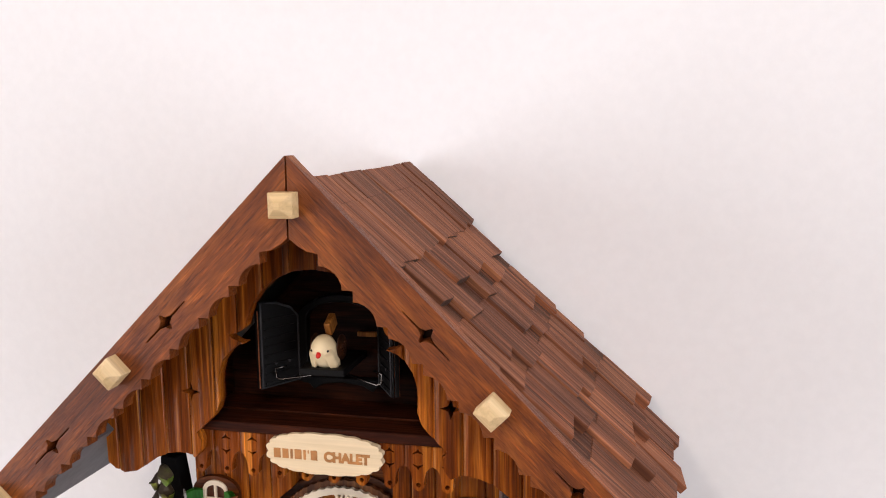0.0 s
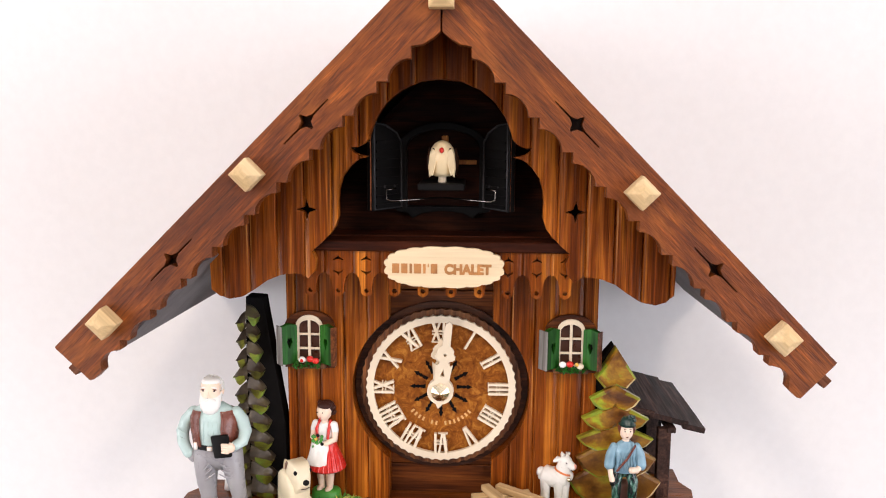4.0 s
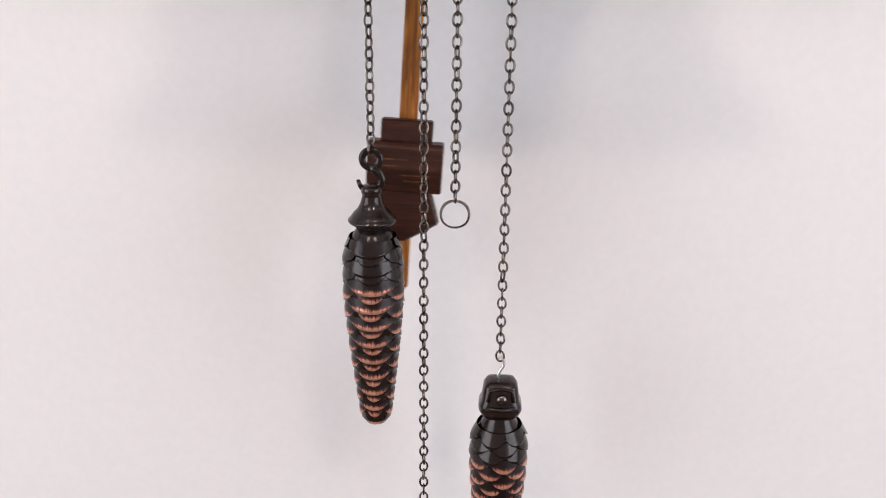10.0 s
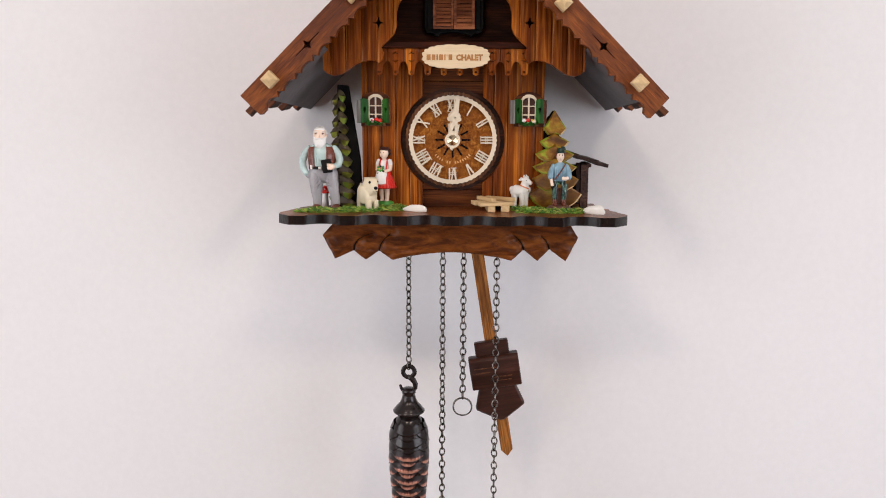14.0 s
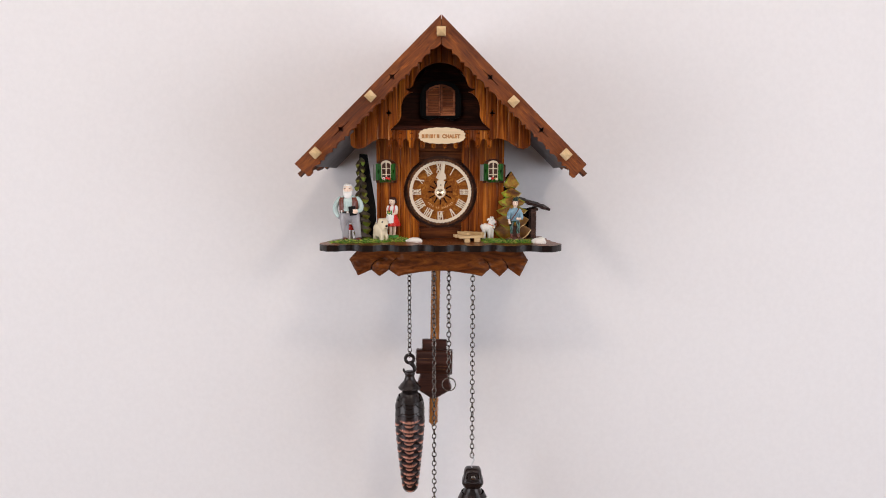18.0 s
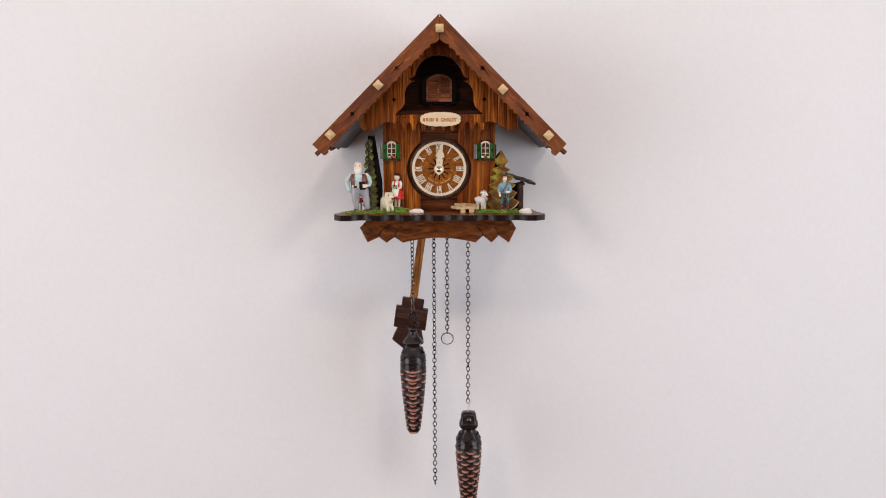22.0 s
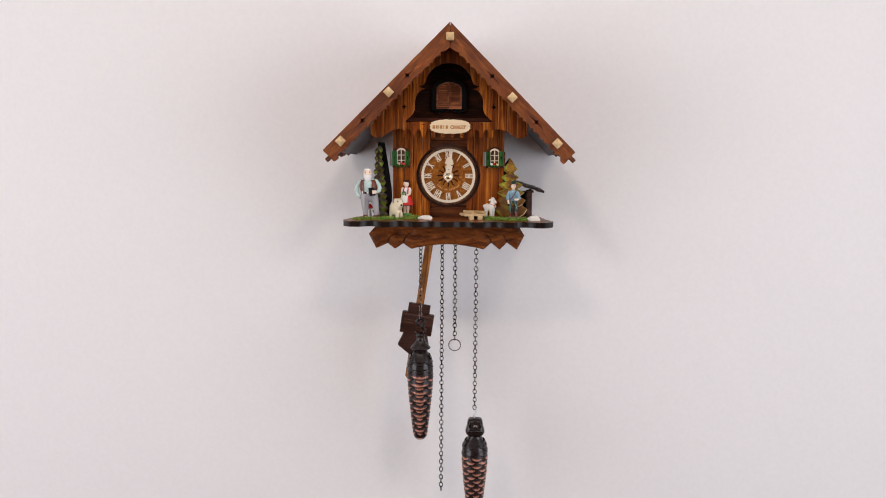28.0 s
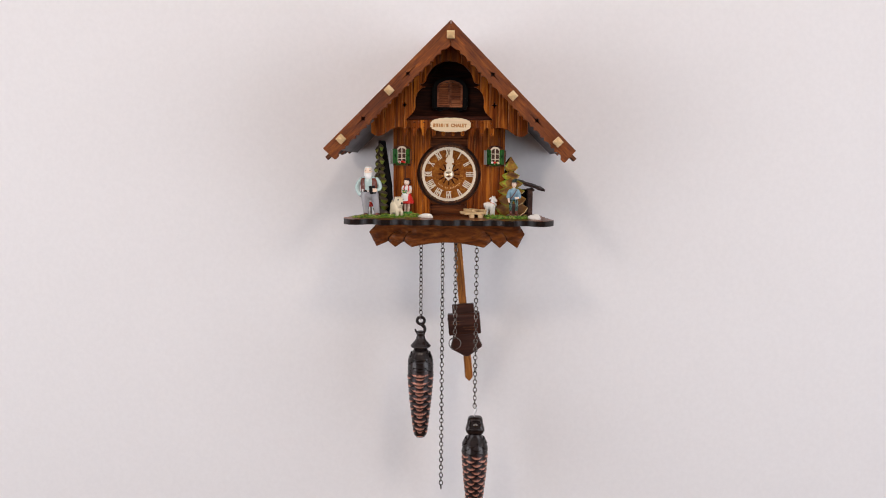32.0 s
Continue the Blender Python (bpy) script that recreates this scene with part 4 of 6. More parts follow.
LINK = part("link", bm, STEEL, None, smooth=True)


def chain(x, top, bottom, label):
    ob = thing("chain", label, "chain", (x, CHAIN_Y, top), "clock chains")
    rnd2 = random.Random(int(x * 7) + 3)
    n = int(round((top - bottom) / 4.9))
    step = (top - bottom) / n
    yaw = rnd2.uniform(0, 90)
    for k in range(n):
        m = pose(0, 0, -(k + 0.5) * step * MM, 0, rnd2.uniform(-4, 4), yaw + (90 if k % 2 else 0) + rnd2.uniform(-14, 14))
        yaw += rnd2.uniform(-5, 5)
        twin(LINK, m, ob)
    return ob


chain(-34.2, -20, -123.5, "burnished steel link chain holding the cone weight on a hook")
chain(-9.1, -20, -333, "long burnished steel link chain hanging free")
c3 = chain(6.1, -20, -146, "short burnished steel link chain with a ring at its end")
chain(30.4, -20, -231, "burnished steel link chain holding a low cone weight")
bpy.data.objects.remove(LINK)
bm = bmesh.new()
tube(bm, [(7.0 * math.cos(a), 0.5 * math.sin(3 * a), -132.5 + 7.0 * math.sin(a)) for a in [2 * math.pi * k / 36 for k in range(36)]], 0.55, 6, True)
part("ring", bm, STEEL, c3, "thin steel ring", smooth=True)
bm = bmesh.new()
tube(bm, [(6.7 * math.cos(a), -0.7, -132.6 + 6.7 * math.sin(a)) for a in [2 * math.pi * k / 36 for k in range(36)]], 0.4, 6, True)
part("ring", bm, STEEL, c3, smooth=True)


def copper_scale():
    m, nt, b = nodes_of("copper_tipped_scale")
    co = nt.nodes.new("ShaderNodeTexCoord")
    sep = nt.nodes.new("ShaderNodeSeparateXYZ")
    nt.links.new(co.outputs["Generated"], sep.inputs[0])
    f = noise_tex(nt, 900, (1, 1, 0.10), 3, 0.8)
    mul = nt.nodes.new("ShaderNodeMath")
    mul.operation, mul.inputs[1].default_value = "MULTIPLY_ADD", 0.8
    nt.links.new(f, mul.inputs[0])
    nt.links.new(sep.outputs["Z"], mul.inputs[2])
    col = ramp(nt, mul.outputs[0], [(0.50, (0.74, 0.37, 0.27)), (0.66, (0.50, 0.20, 0.135)), (0.74, (0.12, 0.045, 0.032)), (0.84, (0.016, 0.009, 0.009))])
    nt.links.new(col, b.inputs["Base Color"])
    b.inputs["Roughness"].default_value, b.inputs["Metallic"].default_value = 0.3, 0.5
    bump(nt, b, f, 0.3)
    return m


COPPER = copper_scale()


def cone(x, top, style):
    """A cast pine-cone weight; top is the z of its collar's upper end."""
    ob = thing("pine_cone_weight", "dark bronze pine-cone weight with coppery scales hanging on a chain", "clock weight", (x, CHAIN_Y, top), "pine-cone weights")
    prof = [(0.2, -115), (5.5, -114.4), (7.9, -111), (8.5, -106), (9.3, -100), (11.0, -85), (12.7, -70), (14.0, -55), (14.7, -44), (14.8, -34), (14.3, -25), (13.2, -19), (11.4, -13.5), (9.4, -9.4), (7.6, -6.6)]
    if style == 1:
        prof[-5:] = [(13.9, -26), (12.2, -20), (9.6, -14.5), (7.6, -11), (7.2, -7)]
    bm = bmesh.new()
    lathe(bm, prof, 28)
    part("core", bm, BRONZE, ob, "dark bronze cast cone", smooth=True)
    bm = bmesh.new()
    if style == 0:
        lathe(bm, [(7.4, -8), (7.9, -6.4), (9.6, -5.2), (11.5, -3.9), (12.0, -3.1), (11.9, -2.4), (10.8, -1.5), (10.5, -0.9), (9.2, 0.9), (7.2, 2.8), (5.7, 5.6), (4.9, 8.5), (4.7, 10.4), (5.3, 11.0), (5.2, 13.4), (4.4, 14.4), (1.4, 14.8)], 28)
    else:
        for lo, hi in zip(((-10.6, 7.0, 7.0), (-8.6, 10.0, 8.6), (-5.6, 11.4, 9.4), (-2.6, 11.2, 9.4), (0.6, 9.8, 8.6), (7.4, 8.9, 7.4), (9.8, 7.4, 6.0)), ((-8.6, 10.0, 8.6), (-5.6, 11.4, 9.4), (-2.6, 11.2, 9.4), (0.6, 9.8, 8.6), (7.4, 8.9, 7.4), (9.8, 7.4, 6.0), (10.6, 4.4, 3.6))):
            ring = []
            for z, rx, ry in (lo, hi):
                ring.append([(rx * math.copysign(abs(math.cos(a)) ** 0.55, math.cos(a)), ry * math.copysign(abs(math.sin(a)) ** 0.55, math.sin(a)), z) for a in [2 * math.pi * q / 28 for q in range(28)]])
            vs = [[bm.verts.new(p) for p in r] for r in ring]
            for q in range(28):
                bm.faces.new((vs[0][q], vs[0][(q + 1) % 28], vs[1][(q + 1) % 28], vs[1][q]))
        bmesh.ops.remove_doubles(bm, verts=bm.verts[:], dist=0.01)
        bmesh.ops.holes_fill(bm, edges=bm.edges[:], sides=40)
    cap = part("cap", bm, BRONZE, ob, "dark bronze cap", smooth=True)
    if style == 1:
        bm = bmesh.new()
        tube(bm, [(-6.6, -8.2, 1.0), (-6.0, -7.6, 7.0), (0, -7.6, 8.2), (6.0, -7.6, 7.0), (6.6, -8.2, 1.0)], 1.0, 8)
        tube(bm, [(-7.4, -8.4, -2.6), (0, -9.6, -3.2), (7.4, -8.4, -2.6)], 1.3, 8)
        part("cap_rib", bm, BRONZE, cap, smooth=True)
        bm = bmesh.new()
        blob(bm, 0, (0.4, -8.8, 2.6), (2.9, 1.8, 2.9), sub=3)
        part("ball", bm, STEEL, cap, "shiny steel ball in the cap", smooth=True)
        bm = bmesh.new()
        tube(bm, [(-0.6, -1.0, 10.0), (-1.4, -1.0, 12.0), (-1.2, -0.8, 14.0), (-0.4, -0.4, 15.6), (1.0, 0, 17.5), (1.5, 0, 21.0), (-0.2, 0, 23.6), (-1.6, 0, 22.0)], [0.7, 0.8, 0.8, 0.9, 1.0, 1.1, 0.7, 0.5], 8)
        part("hook", bm, WIRE, ob, "bright S-shaped hook", smooth=True)
    else:
        bm = bmesh.new()
        tube(bm, [(4.3 * math.cos(radians(a)), 0, 27.2 + 4.3 * math.sin(radians(a))) for a in range(0, 360, 15)], 1.75, 10, True)
        pts = [(-1.0, 0, 23.6), (1.6, 0, 22.4), (3.6, 0, 20.4), (4.9, 0, 17.8), (4.7, 0, 14.6), (2.6, 0, 12.0), (-0.6, 0, 11.0), (-3.9, 0, 12.0), (-5.6, 0, 14.2), (-6.6, 0, 17.0)]
        tube(bm, pts, [1.6, 2.3, 2.2, 2.0, 1.8, 1.7, 1.6, 1.5, 1.3, 0.9], 10)
        for v in bm.verts:
            v.co.y *= 0.5
        part("hook", bm, BRONZE, ob, "black S-shaped hook", smooth=True)
    rr = random.Random(style + 1)
    rows_z = [-14.5 - 4.75 * q for q in range(21)]
    for j, z in enumerate(rows_z):
        if style == 1 and j == 0:
            continue
        radius = float(np.interp(-z, [-p[1] for p in reversed(prof)], [p[0] for p in reversed(prof)]))
        slope = (float(np.interp(-(z - 4), [-p[1] for p in reversed(prof)], [p[0] for p in reversed(prof)])) - float(np.interp(-(z + 4), [-p[1] for p in reversed(prof)], [p[0] for p in reversed(prof)]))) / 8
        count = 6 if style or j % 2 else 3
        bm = bmesh.new()
        wide = math.pi / count * (0.98 if style else 0.93)
        nu, nv = 8, 5
        grid = []
        for b in range(nv + 1):
            row = []
            for a in range(nu + 1):
                f = a / nu * 2 - 1
                g = b / nv
                drop = (7.6 if style or count == 3 else 6.8) * g * (1 - 0.6 * abs(f) ** 2.2 * g)
                ang = f * wide
                rad = radius + slope * drop + 0.1 + (0.3 if j == 0 else 0.8 if j < 5 else 1.2) * g * (1 - 0.6 * f * f)
                row.append(bm.verts.new((rad * math.sin(ang), -rad * math.cos(ang), z + 3.6 - drop)))
            grid.append(row)
        for b in range(nv):
            for a in range(nu):
                bm.faces.new((grid[b][a], grid[b][a + 1], grid[b + 1][a + 1], grid[b + 1][a]))
        edge = [bm.verts.new((v.co.x * (1 - 1.6 / radius), v.co.y * (1 - 1.6 / radius), v.co.z + 0.5)) for v in grid[-1]]
        for a in range(nu):
            bm.faces.new((grid[-1][a], grid[-1][a + 1], edge[a + 1], edge[a]))
        first = part("scale", bm, BRONZE if j < 4 else COPPER, ob, smooth=True)
        turn0 = 180 / count * (j % 2) + 11 if style else 0
        for q in range(count):
            m = pose(0, 0, 0, 0, 0, turn0 + 360 / count * q + rr.uniform(-1.5, 1.5))
            if q == 0:
                first.matrix_basis = m
            else:
                twin(first, m)
    return ob


cone(-34.3, -153.0, 0)
cone(31.2, -252.0, 1)

PEND_Y = 1.0
PIVOT = (-0.0056, PEND_Y * MM, 1.5 + 0.100)
pendulum = tagged(new("pendulum"), "honey-coloured wooden pendulum with a dark carved house-shaped bob", "pendulum")
pendulum.location = PIVOT
bm = bmesh.new()
ring = [(-4.7, -60), (4.7, -60), (4.7, -305), (0, -310.5), (-4.7, -305)]
plate(ring, -1.2, 1.2, bm=bm)
part("rod", bm, PENDW, pendulum, "honey-coloured flat wooden rod", bevel=0.3)
bm = bmesh.new()
box(bm, -13.2, 13.2, -7.5, -1.4, -227, -212.5, bev=0.8)
part("bob_top", bm, BOBW, pendulum)
bm = bmesh.new()
prof = [(-10.2, -223.5), (-12.0, -225.5), (-12.2, -237), (-10.0, -249.5), (-1.4, -249.5), (-1.4, -223.5)]
vsl = [[bm.verts.new((x, y, z)) for y, z in prof] for x in (-19.4, 19.4)]
for i in range(len(prof)):
    bm.faces.new((vsl[0][i], vsl[0][(i + 1) % len(prof)], vsl[1][(i + 1) % len(prof)], vsl[1][i]))
for v in vsl:
    bm.faces.new(v)
part("bob_roof", bm, BOBW, pendulum, "dark brown curved bob plate", bevel=0.7)
bm = bmesh.new()
for x0, x1, z in ((-16, 2, -232), (-2, 13, -240), (0, 12, -243), (-15, -4, -235.5)):
    box(bm, x0, x1, -12.35, -12.0, z - 0.35, z + 0.35)
part("scratch_line", bm, RIM, pendulum, "pale carved lines")
bm = plate([(-14, -248), (14, -248), (19.6, -266), (2, -277), (-2, -277), (-19.6, -266)], -8.5, -1.4)
part("bob_base", bm, BOBW, pendulum, "dark pointed bob base", bevel=1.2)

# ---- painted figures and scenery on the platform ----
SKIN = paint("painted_skin", (0.86, 0.66, 0.52), 0.3, 0.05, 0.05)
BLUE = paint("pale_blue_paint", (0.47, 0.60, 0.58), 0.2, 0.08, 0.05)
DENIM = paint("mid_blue_paint", (0.21, 0.34, 0.42), 0.25, 0.3, 0.3, 420, tint=(0.13, 0.25, 0.34))
GREY = paint("grey_paint", (0.31, 0.295, 0.31), 0.25, 0.12, 0.05)
BROWN = paint("red_brown_paint", (0.15, 0.040, 0.024), 0.22, 0.2, 0.1)
HAIR = paint("dark_brown_hair", (0.045, 0.016, 0.012), 0.35, 0.3, 0.4)
LEAFG = paint("painted_leaf_green", (0.06, 0.28, 0.04), 0.3, 0.3, 0.1)
DKGREEN = paint("dark_green_paint", (0.012, 0.035, 0.03), 0.25, 0.4, 0.2)
IVORY = paint("ivory_paint", (0.80, 0.69, 0.49), 0.35, 0.06, 0.1)
CHALK = paint("white_stone", (0.85, 0.82, 0.76), 0.7, 0.06, 0.4)
ROCK = paint("brown_stone", (0.12, 0.05, 0.035), 0.35, 0.3, 0.4)


def figure(name, bm, mats, label, category, at, turn=0.0, scale=1.0, slim=1.0):
    """A painted figure as one mesh."""
    bmesh.ops.scale(bm, verts=bm.verts[:], vec=(slim, slim, 1))
    ob = part(name, bm, mats, None, sharp=55)
    ob.matrix_basis = pose(at[0] * MM, at[1] * MM, 1.5 + at[2] * MM, 0, 0, turn) @ Matrix.Scale(scale, 4)
    return tagged(ob, label, category)


def rings(bm, idx, rows, seg=20, span=(0, 360), caps=True):
    """A body of stacked ovals (z, x, y, rx, ry); span in degrees from the front leaves it open."""
    whole = span[1] - span[0] >= 360
    n = seg if whole else seg + 1
    rr = []
    for z, cx, cy, rx, ry in rows:
        rr.append([bm.verts.new((cx + rx * math.sin(radians(span[0] + (span[1] - span[0]) * i / seg)), cy - ry * math.cos(radians(span[0] + (span[1] - span[0]) * i / seg)), z)) for i in range(n)])
    for a, b in zip(rr, rr[1:]):
        for i in range(n if whole else n - 1):
            bm.faces.new((a[i], a[(i + 1) % n], b[(i + 1) % n], b[i])).material_index = idx
    if caps and whole:
        for a in (rr[0], rr[-1]):
            bm.faces.new(a).material_index = idx


def hull(bm, idx, pts, bev=0.5):
    """A chiselled block round some corners."""
    vs = [bm.verts.new(p) for p in pts]
    out = bmesh.ops.convex_hull(bm, input=vs)
    inner = [g for g in out["geom_interior"] if isinstance(g, bmesh.types.BMVert)]
    bmesh.ops.delete(bm, geom=inner, context="VERTS")
    vs = [v for v in vs if v.is_valid]
    faces_of(vs, idx)
    if bev:
        es = list({e for v in vs for e in v.link_edges})
        es = [e for e in es if len(e.link_faces) == 2 and e.calc_face_angle(0) > 0.3]
        new_faces = bmesh.ops.bevel(bm, geom=es, offset=bev, segments=2, affect="EDGES", profile=0.5)["faces"]
        for f in new_faces:
            f.material_index = idx


# old man: 0 skin, 1 white, 2 blue, 3 brown, 4 grey, 5 black
bm = bmesh.new()
for s, path, rad in ((-1, [(-5.4, 0.4, 24.5), (-5.2, -0.3, 19), (-5.0, -0.9, 12.5), (-4.7, -0.3, 7.5), (-4.6, 0, 3.6)], (5.2, 4.7, 3.9, 3.2, 3.1)),
                     (1, [(4.2, 0.4, 24.5), (5.5, -0.3, 19), (6.8, -0.9, 12.5), (7.5, -0.3, 7.5), (7.7, 0, 3.6)], (5.1, 4.3, 3.5, 3.0, 3.0))):
    limb(bm, 4, path, rad, 18)
    x = path[-1][0] + 0.4 * s
    blob(bm, 3, (x, -2.0, 1.8), (3.0, 4.6, 2.1))
    blob(bm, 5, (x, -0.8, 3.6), (2.5, 2.4, 0.9), sub=2)
    box(bm, x - 2.8, x + 2.8, -6.0, 2.6, 0.0, 0.8, 3)
rings(bm, 4, [(17.6, -0.2, 0.8, 3.4, 2.8), (20.0, -0.6, 0.6, 7.6, 4.4), (23.0, -0.9, 0.3, 9.4, 5.3), (26.0, -1.0, 0.1, 9.2, 5.7), (28.2, -1.0, 0, 8.6, 5.7)], 26)
hull(bm, 4, [(-9.2, 0.6, 27.0), (-13.0, -0.8, 24.4), (-12.2, -2.2, 21.6), (-9.4, -3.0, 20.4), (-8.2, -3.6, 26.0), (-8.6, 2.0, 22.0)], 0.8)
for k in range(3):
    tube(bm, [(-2.0 + k, -5.6, 22.0 - 2 * k), (-4.0 + 0.5 * k, -5.0, 19.4 - 2 * k), (-6.0, -4.2, 18.0 - 2.2 * k)], [0.2, 0.45, 0.15], 6, False, 4)
    tube(bm, [(2.0 - 0.4 * k, -5.3, 21.6 - 2 * k), (4.0, -4.9, 20.0 - 2 * k), (6.4, -4.3, 19.6 - 2 * k)], [0.15, 0.4, 0.15], 6, False, 4)
rings(bm, 5, [(27.2, -1.0, 0, 9.0, 6.2), (29.2, -1.0, 0, 8.9, 6.2)], 26)
box(bm, -2.6, -0.4, -6.9, -6.0, 27.3, 29.1, 1, 0.25)
box(bm, -8.2, -6.8, -5.4, -4.4, 27.2, 30.2, 1, 0.2)
TORSO = [(28.6, -1.0, 0, 8.5, 5.8), (32.0, -1.2, -0.2, 8.6, 6.1), (36.0, -1.3, -0.2, 8.9, 6.0), (39.5, -1.4, 0.1, 9.0, 5.2), (42.2, -1.5, 0.4, 7.8, 4.2), (44.4, -1.6, 0.5, 4.0, 3.0)]
rings(bm, 2, TORSO, 30)
rings(bm, 3, [(z, cx, cy, rx + 0.55, ry + 0.7) for z, cx, cy, rx, ry in TORSO[:5]], 32, (30, 330))
for a in (30, 330):
    tube(bm, [(cx + (rx + 0.4) * math.sin(radians(a)), cy - (ry + 0.55) * math.cos(radians(a)), z) for z, cx, cy, rx, ry in TORSO[:5]], [0.4, 0.5, 0.6, 0.5, 0.4], 8, False, 3)
for k in range(4):
    tube(bm, [(-4.2 + 2.1 * k, -5.8, 30.0), (-3.9 + 1.9 * k, -6.15, 34.0), (-3.6 + 1.6 * k, -5.6, 39.0)], [0.12, 0.3, 0.1], 6, False, 2)
limb(bm, 2, [(-9.6, 0.4, 40.6), (-12.6, 0.6, 37.2), (-14.4, 0.4, 32.6), (-13.8, -0.8, 28.4), (-11.6, -2.0, 24.6)], (2.4, 2.5, 2.5, 2.3, 2.0), 18)
for z0 in (30.6, 33.4):
    tube(bm, [(-15.6, -1.8, z0 + 1.2), (-13.6, -2.9, z0), (-12.0, -2.4, z0 - 0.8)], [0.15, 0.5, 0.15], 6, False, 2)
limb(bm, 2, [(7.2, 0.4, 40.8), (9.6, 0.4, 37.6), (11.0, -0.6, 33.4), (10.4, -3.2, 30.2), (8.2, -5.6, 29.4)], (2.4, 2.5, 2.5, 2.3, 1.9), 18)
blob(bm, 0, (6.6, -7.4, 29.2), (2.2, 1.5, 2.1))
for k in range(4):
    limb(bm, 0, [(6.2, -8.3, 27.6 + 1.0 * k), (4.2, -8.7, 27.9 + 1.0 * k)], (0.62, 0.55), 8)
hull(bm, 5, [(x, y, z) for x, z in ((-0.6, 33.6), (6.0, 34.4), (7.4, 25.6), (0.8, 24.8)) for y in (-8.1, -6.3)], 0.35)
n_body = len(bm.verts)
rings(bm, 0, [(42.6, -1.6, 0, 3.0, 2.6), (45.4, -1.8, -0.4, 2.9, 2.8)], 16)
HX2 = -1.9
rings(bm, 0, [(44.4, HX2, -0.8, 2.4, 2.6), (46.0, HX2, -0.8, 3.8, 3.8), (48.4, HX2, -0.6, 4.3, 4.3), (51.0, HX2, -0.4, 4.5, 4.4), (53.4, HX2, -0.2, 4.2, 4.2), (55.2, HX2, 0, 3.0, 3.1), (56.0, HX2, 0, 1.0, 1.0)], 24)
hull(bm, 0, [(HX2 - 0.8, -4.6, 48.6), (HX2 + 0.8, -4.6, 48.6), (HX2, -5.8, 48.7), (HX2, -4.9, 51.2), (HX2 - 0.4, -4.5, 51.0), (HX2 + 0.4, -4.5, 51.0)], 0.2)
for k in range(26):
    a = math.pi * (k % 13) / 12
    lift = 0.0 if k < 13 else 1.0
    x0, z0 = HX2 + 4.35 * math.cos(a), 50.6 + 4.6 * math.sin(a)
    tube(bm, [(x0 * 0.96 + HX2 * 0.04, -2.9 + 1.6 * lift, z0 - 0.3 + 0.7 * lift), (x0 + 0.25 * math.cos(a), -0.8 + 1.6 * lift, z0 + 0.7 + 0.5 * lift), (x0, 1.6 + lift, z0 - 0.2)], [0.15, 0.5, 0.4], 7, False, 1)
blob(bm, 1, (HX2, 1.4, 51.4), (4.85, 4.1, 4.75))
blob(bm, 1, (HX2, -0.6, 54.2), (4.0, 3.5, 1.9))
rings(bm, 1, [(40.8, HX2 + 0.2, -3.8, 1.2, 0.9), (42.0, HX2 + 0.2, -3.8, 3.0, 1.8), (44.0, HX2 + 0.1, -3.4, 4.2, 2.7), (46.4, HX2, -2.6, 4.7, 3.1), (48.4, HX2, -1.0, 4.65, 3.5), (50.0, HX2, 0.2, 4.6, 3.4)], 22)
for k in range(7):
    x0 = HX2 - 3.3 + 1.1 * k
    tube(bm, [(x0, -4.9 + 0.12 * (k - 3) ** 2, 46.4), (x0 * 0.9 - 0.2, -5.5 + 0.14 * (k - 3) ** 2, 44.0), (x0 * 0.75 - 0.4, -4.9 + 0.1 * (k - 3) ** 2, 41.4)], [0.3, 0.6, 0.2], 6, False, 1)
for s in (-1, 1):
    blob(bm, 1, (HX2 + s * 1.5, -4.9, 47.5), (1.9, 0.8, 0.7), (0, s * 14, 0), 2)
    blob(bm, 1, (HX2 + s * 2.3, -4.1, 52.5), (1.5, 0.5, 0.35), (0, s * 8, 0), 2)
    blob(bm, 3, (HX2 + s * 2.4, -4.05, 51.6), (1.0, 0.35, 0.3), (0, s * 10, 0), 2)
    blob(bm, 5, (HX2 + s * 2.3, -4.2, 51.1), (0.55, 0.3, 0.3), sub=2)
    blob(bm, 0, (HX2 + s * 4.4, 0.2, 49.8), (0.7, 1.2, 1.5), sub=2)
bm.verts.ensure_lookup_table()
for v in bm.verts[n_body:]:
    v.co = Vector((HX2, -0.6, 43.0)) + (v.co - Vector((HX2, -0.6, 43.0))) * 0.93
figure("old_man_figure", bm, [SKIN, WHITE, BLUE, BROWN, GREY, BLACK], "painted white-bearded figure in blue shirt and grey trousers, holding a book", "figurine", (-88.6, -73.0, 0.6))

# girl: 0 skin, 1 white, 2 red, 3 hair, 4 green, 5 yellow, 6 black
bm = bmesh.new()
rings(bm, 4, [(0, 0.3, 0, 6.6, 5.2), (1.2, 0.3, 0, 7.0, 5.6), (4.2, 0.3, 0, 6.6, 5.2), (5.0, 0.3, 0, 5.6, 4.4)], 20)
for s in (-1, 1):
    limb(bm, 0, [(s * 2.0, 0, 17), (s * 2.1, -0.2, 10), (s * 1.9, 0, 5.4)], (2.2, 1.9, 1.5))
    blob(bm, 0, (s * 2.0, -1.6, 5.4), (1.5, 2.6, 1.0), sub=2)
lathe(bm, [(7.9, 14.2), (8.4, 14.8), (8.0, 16.0), (6.6, 19.4), (4.5, 24.0), (3.8, 26.6)], 24, (0.8, 0.4, 0), 2)
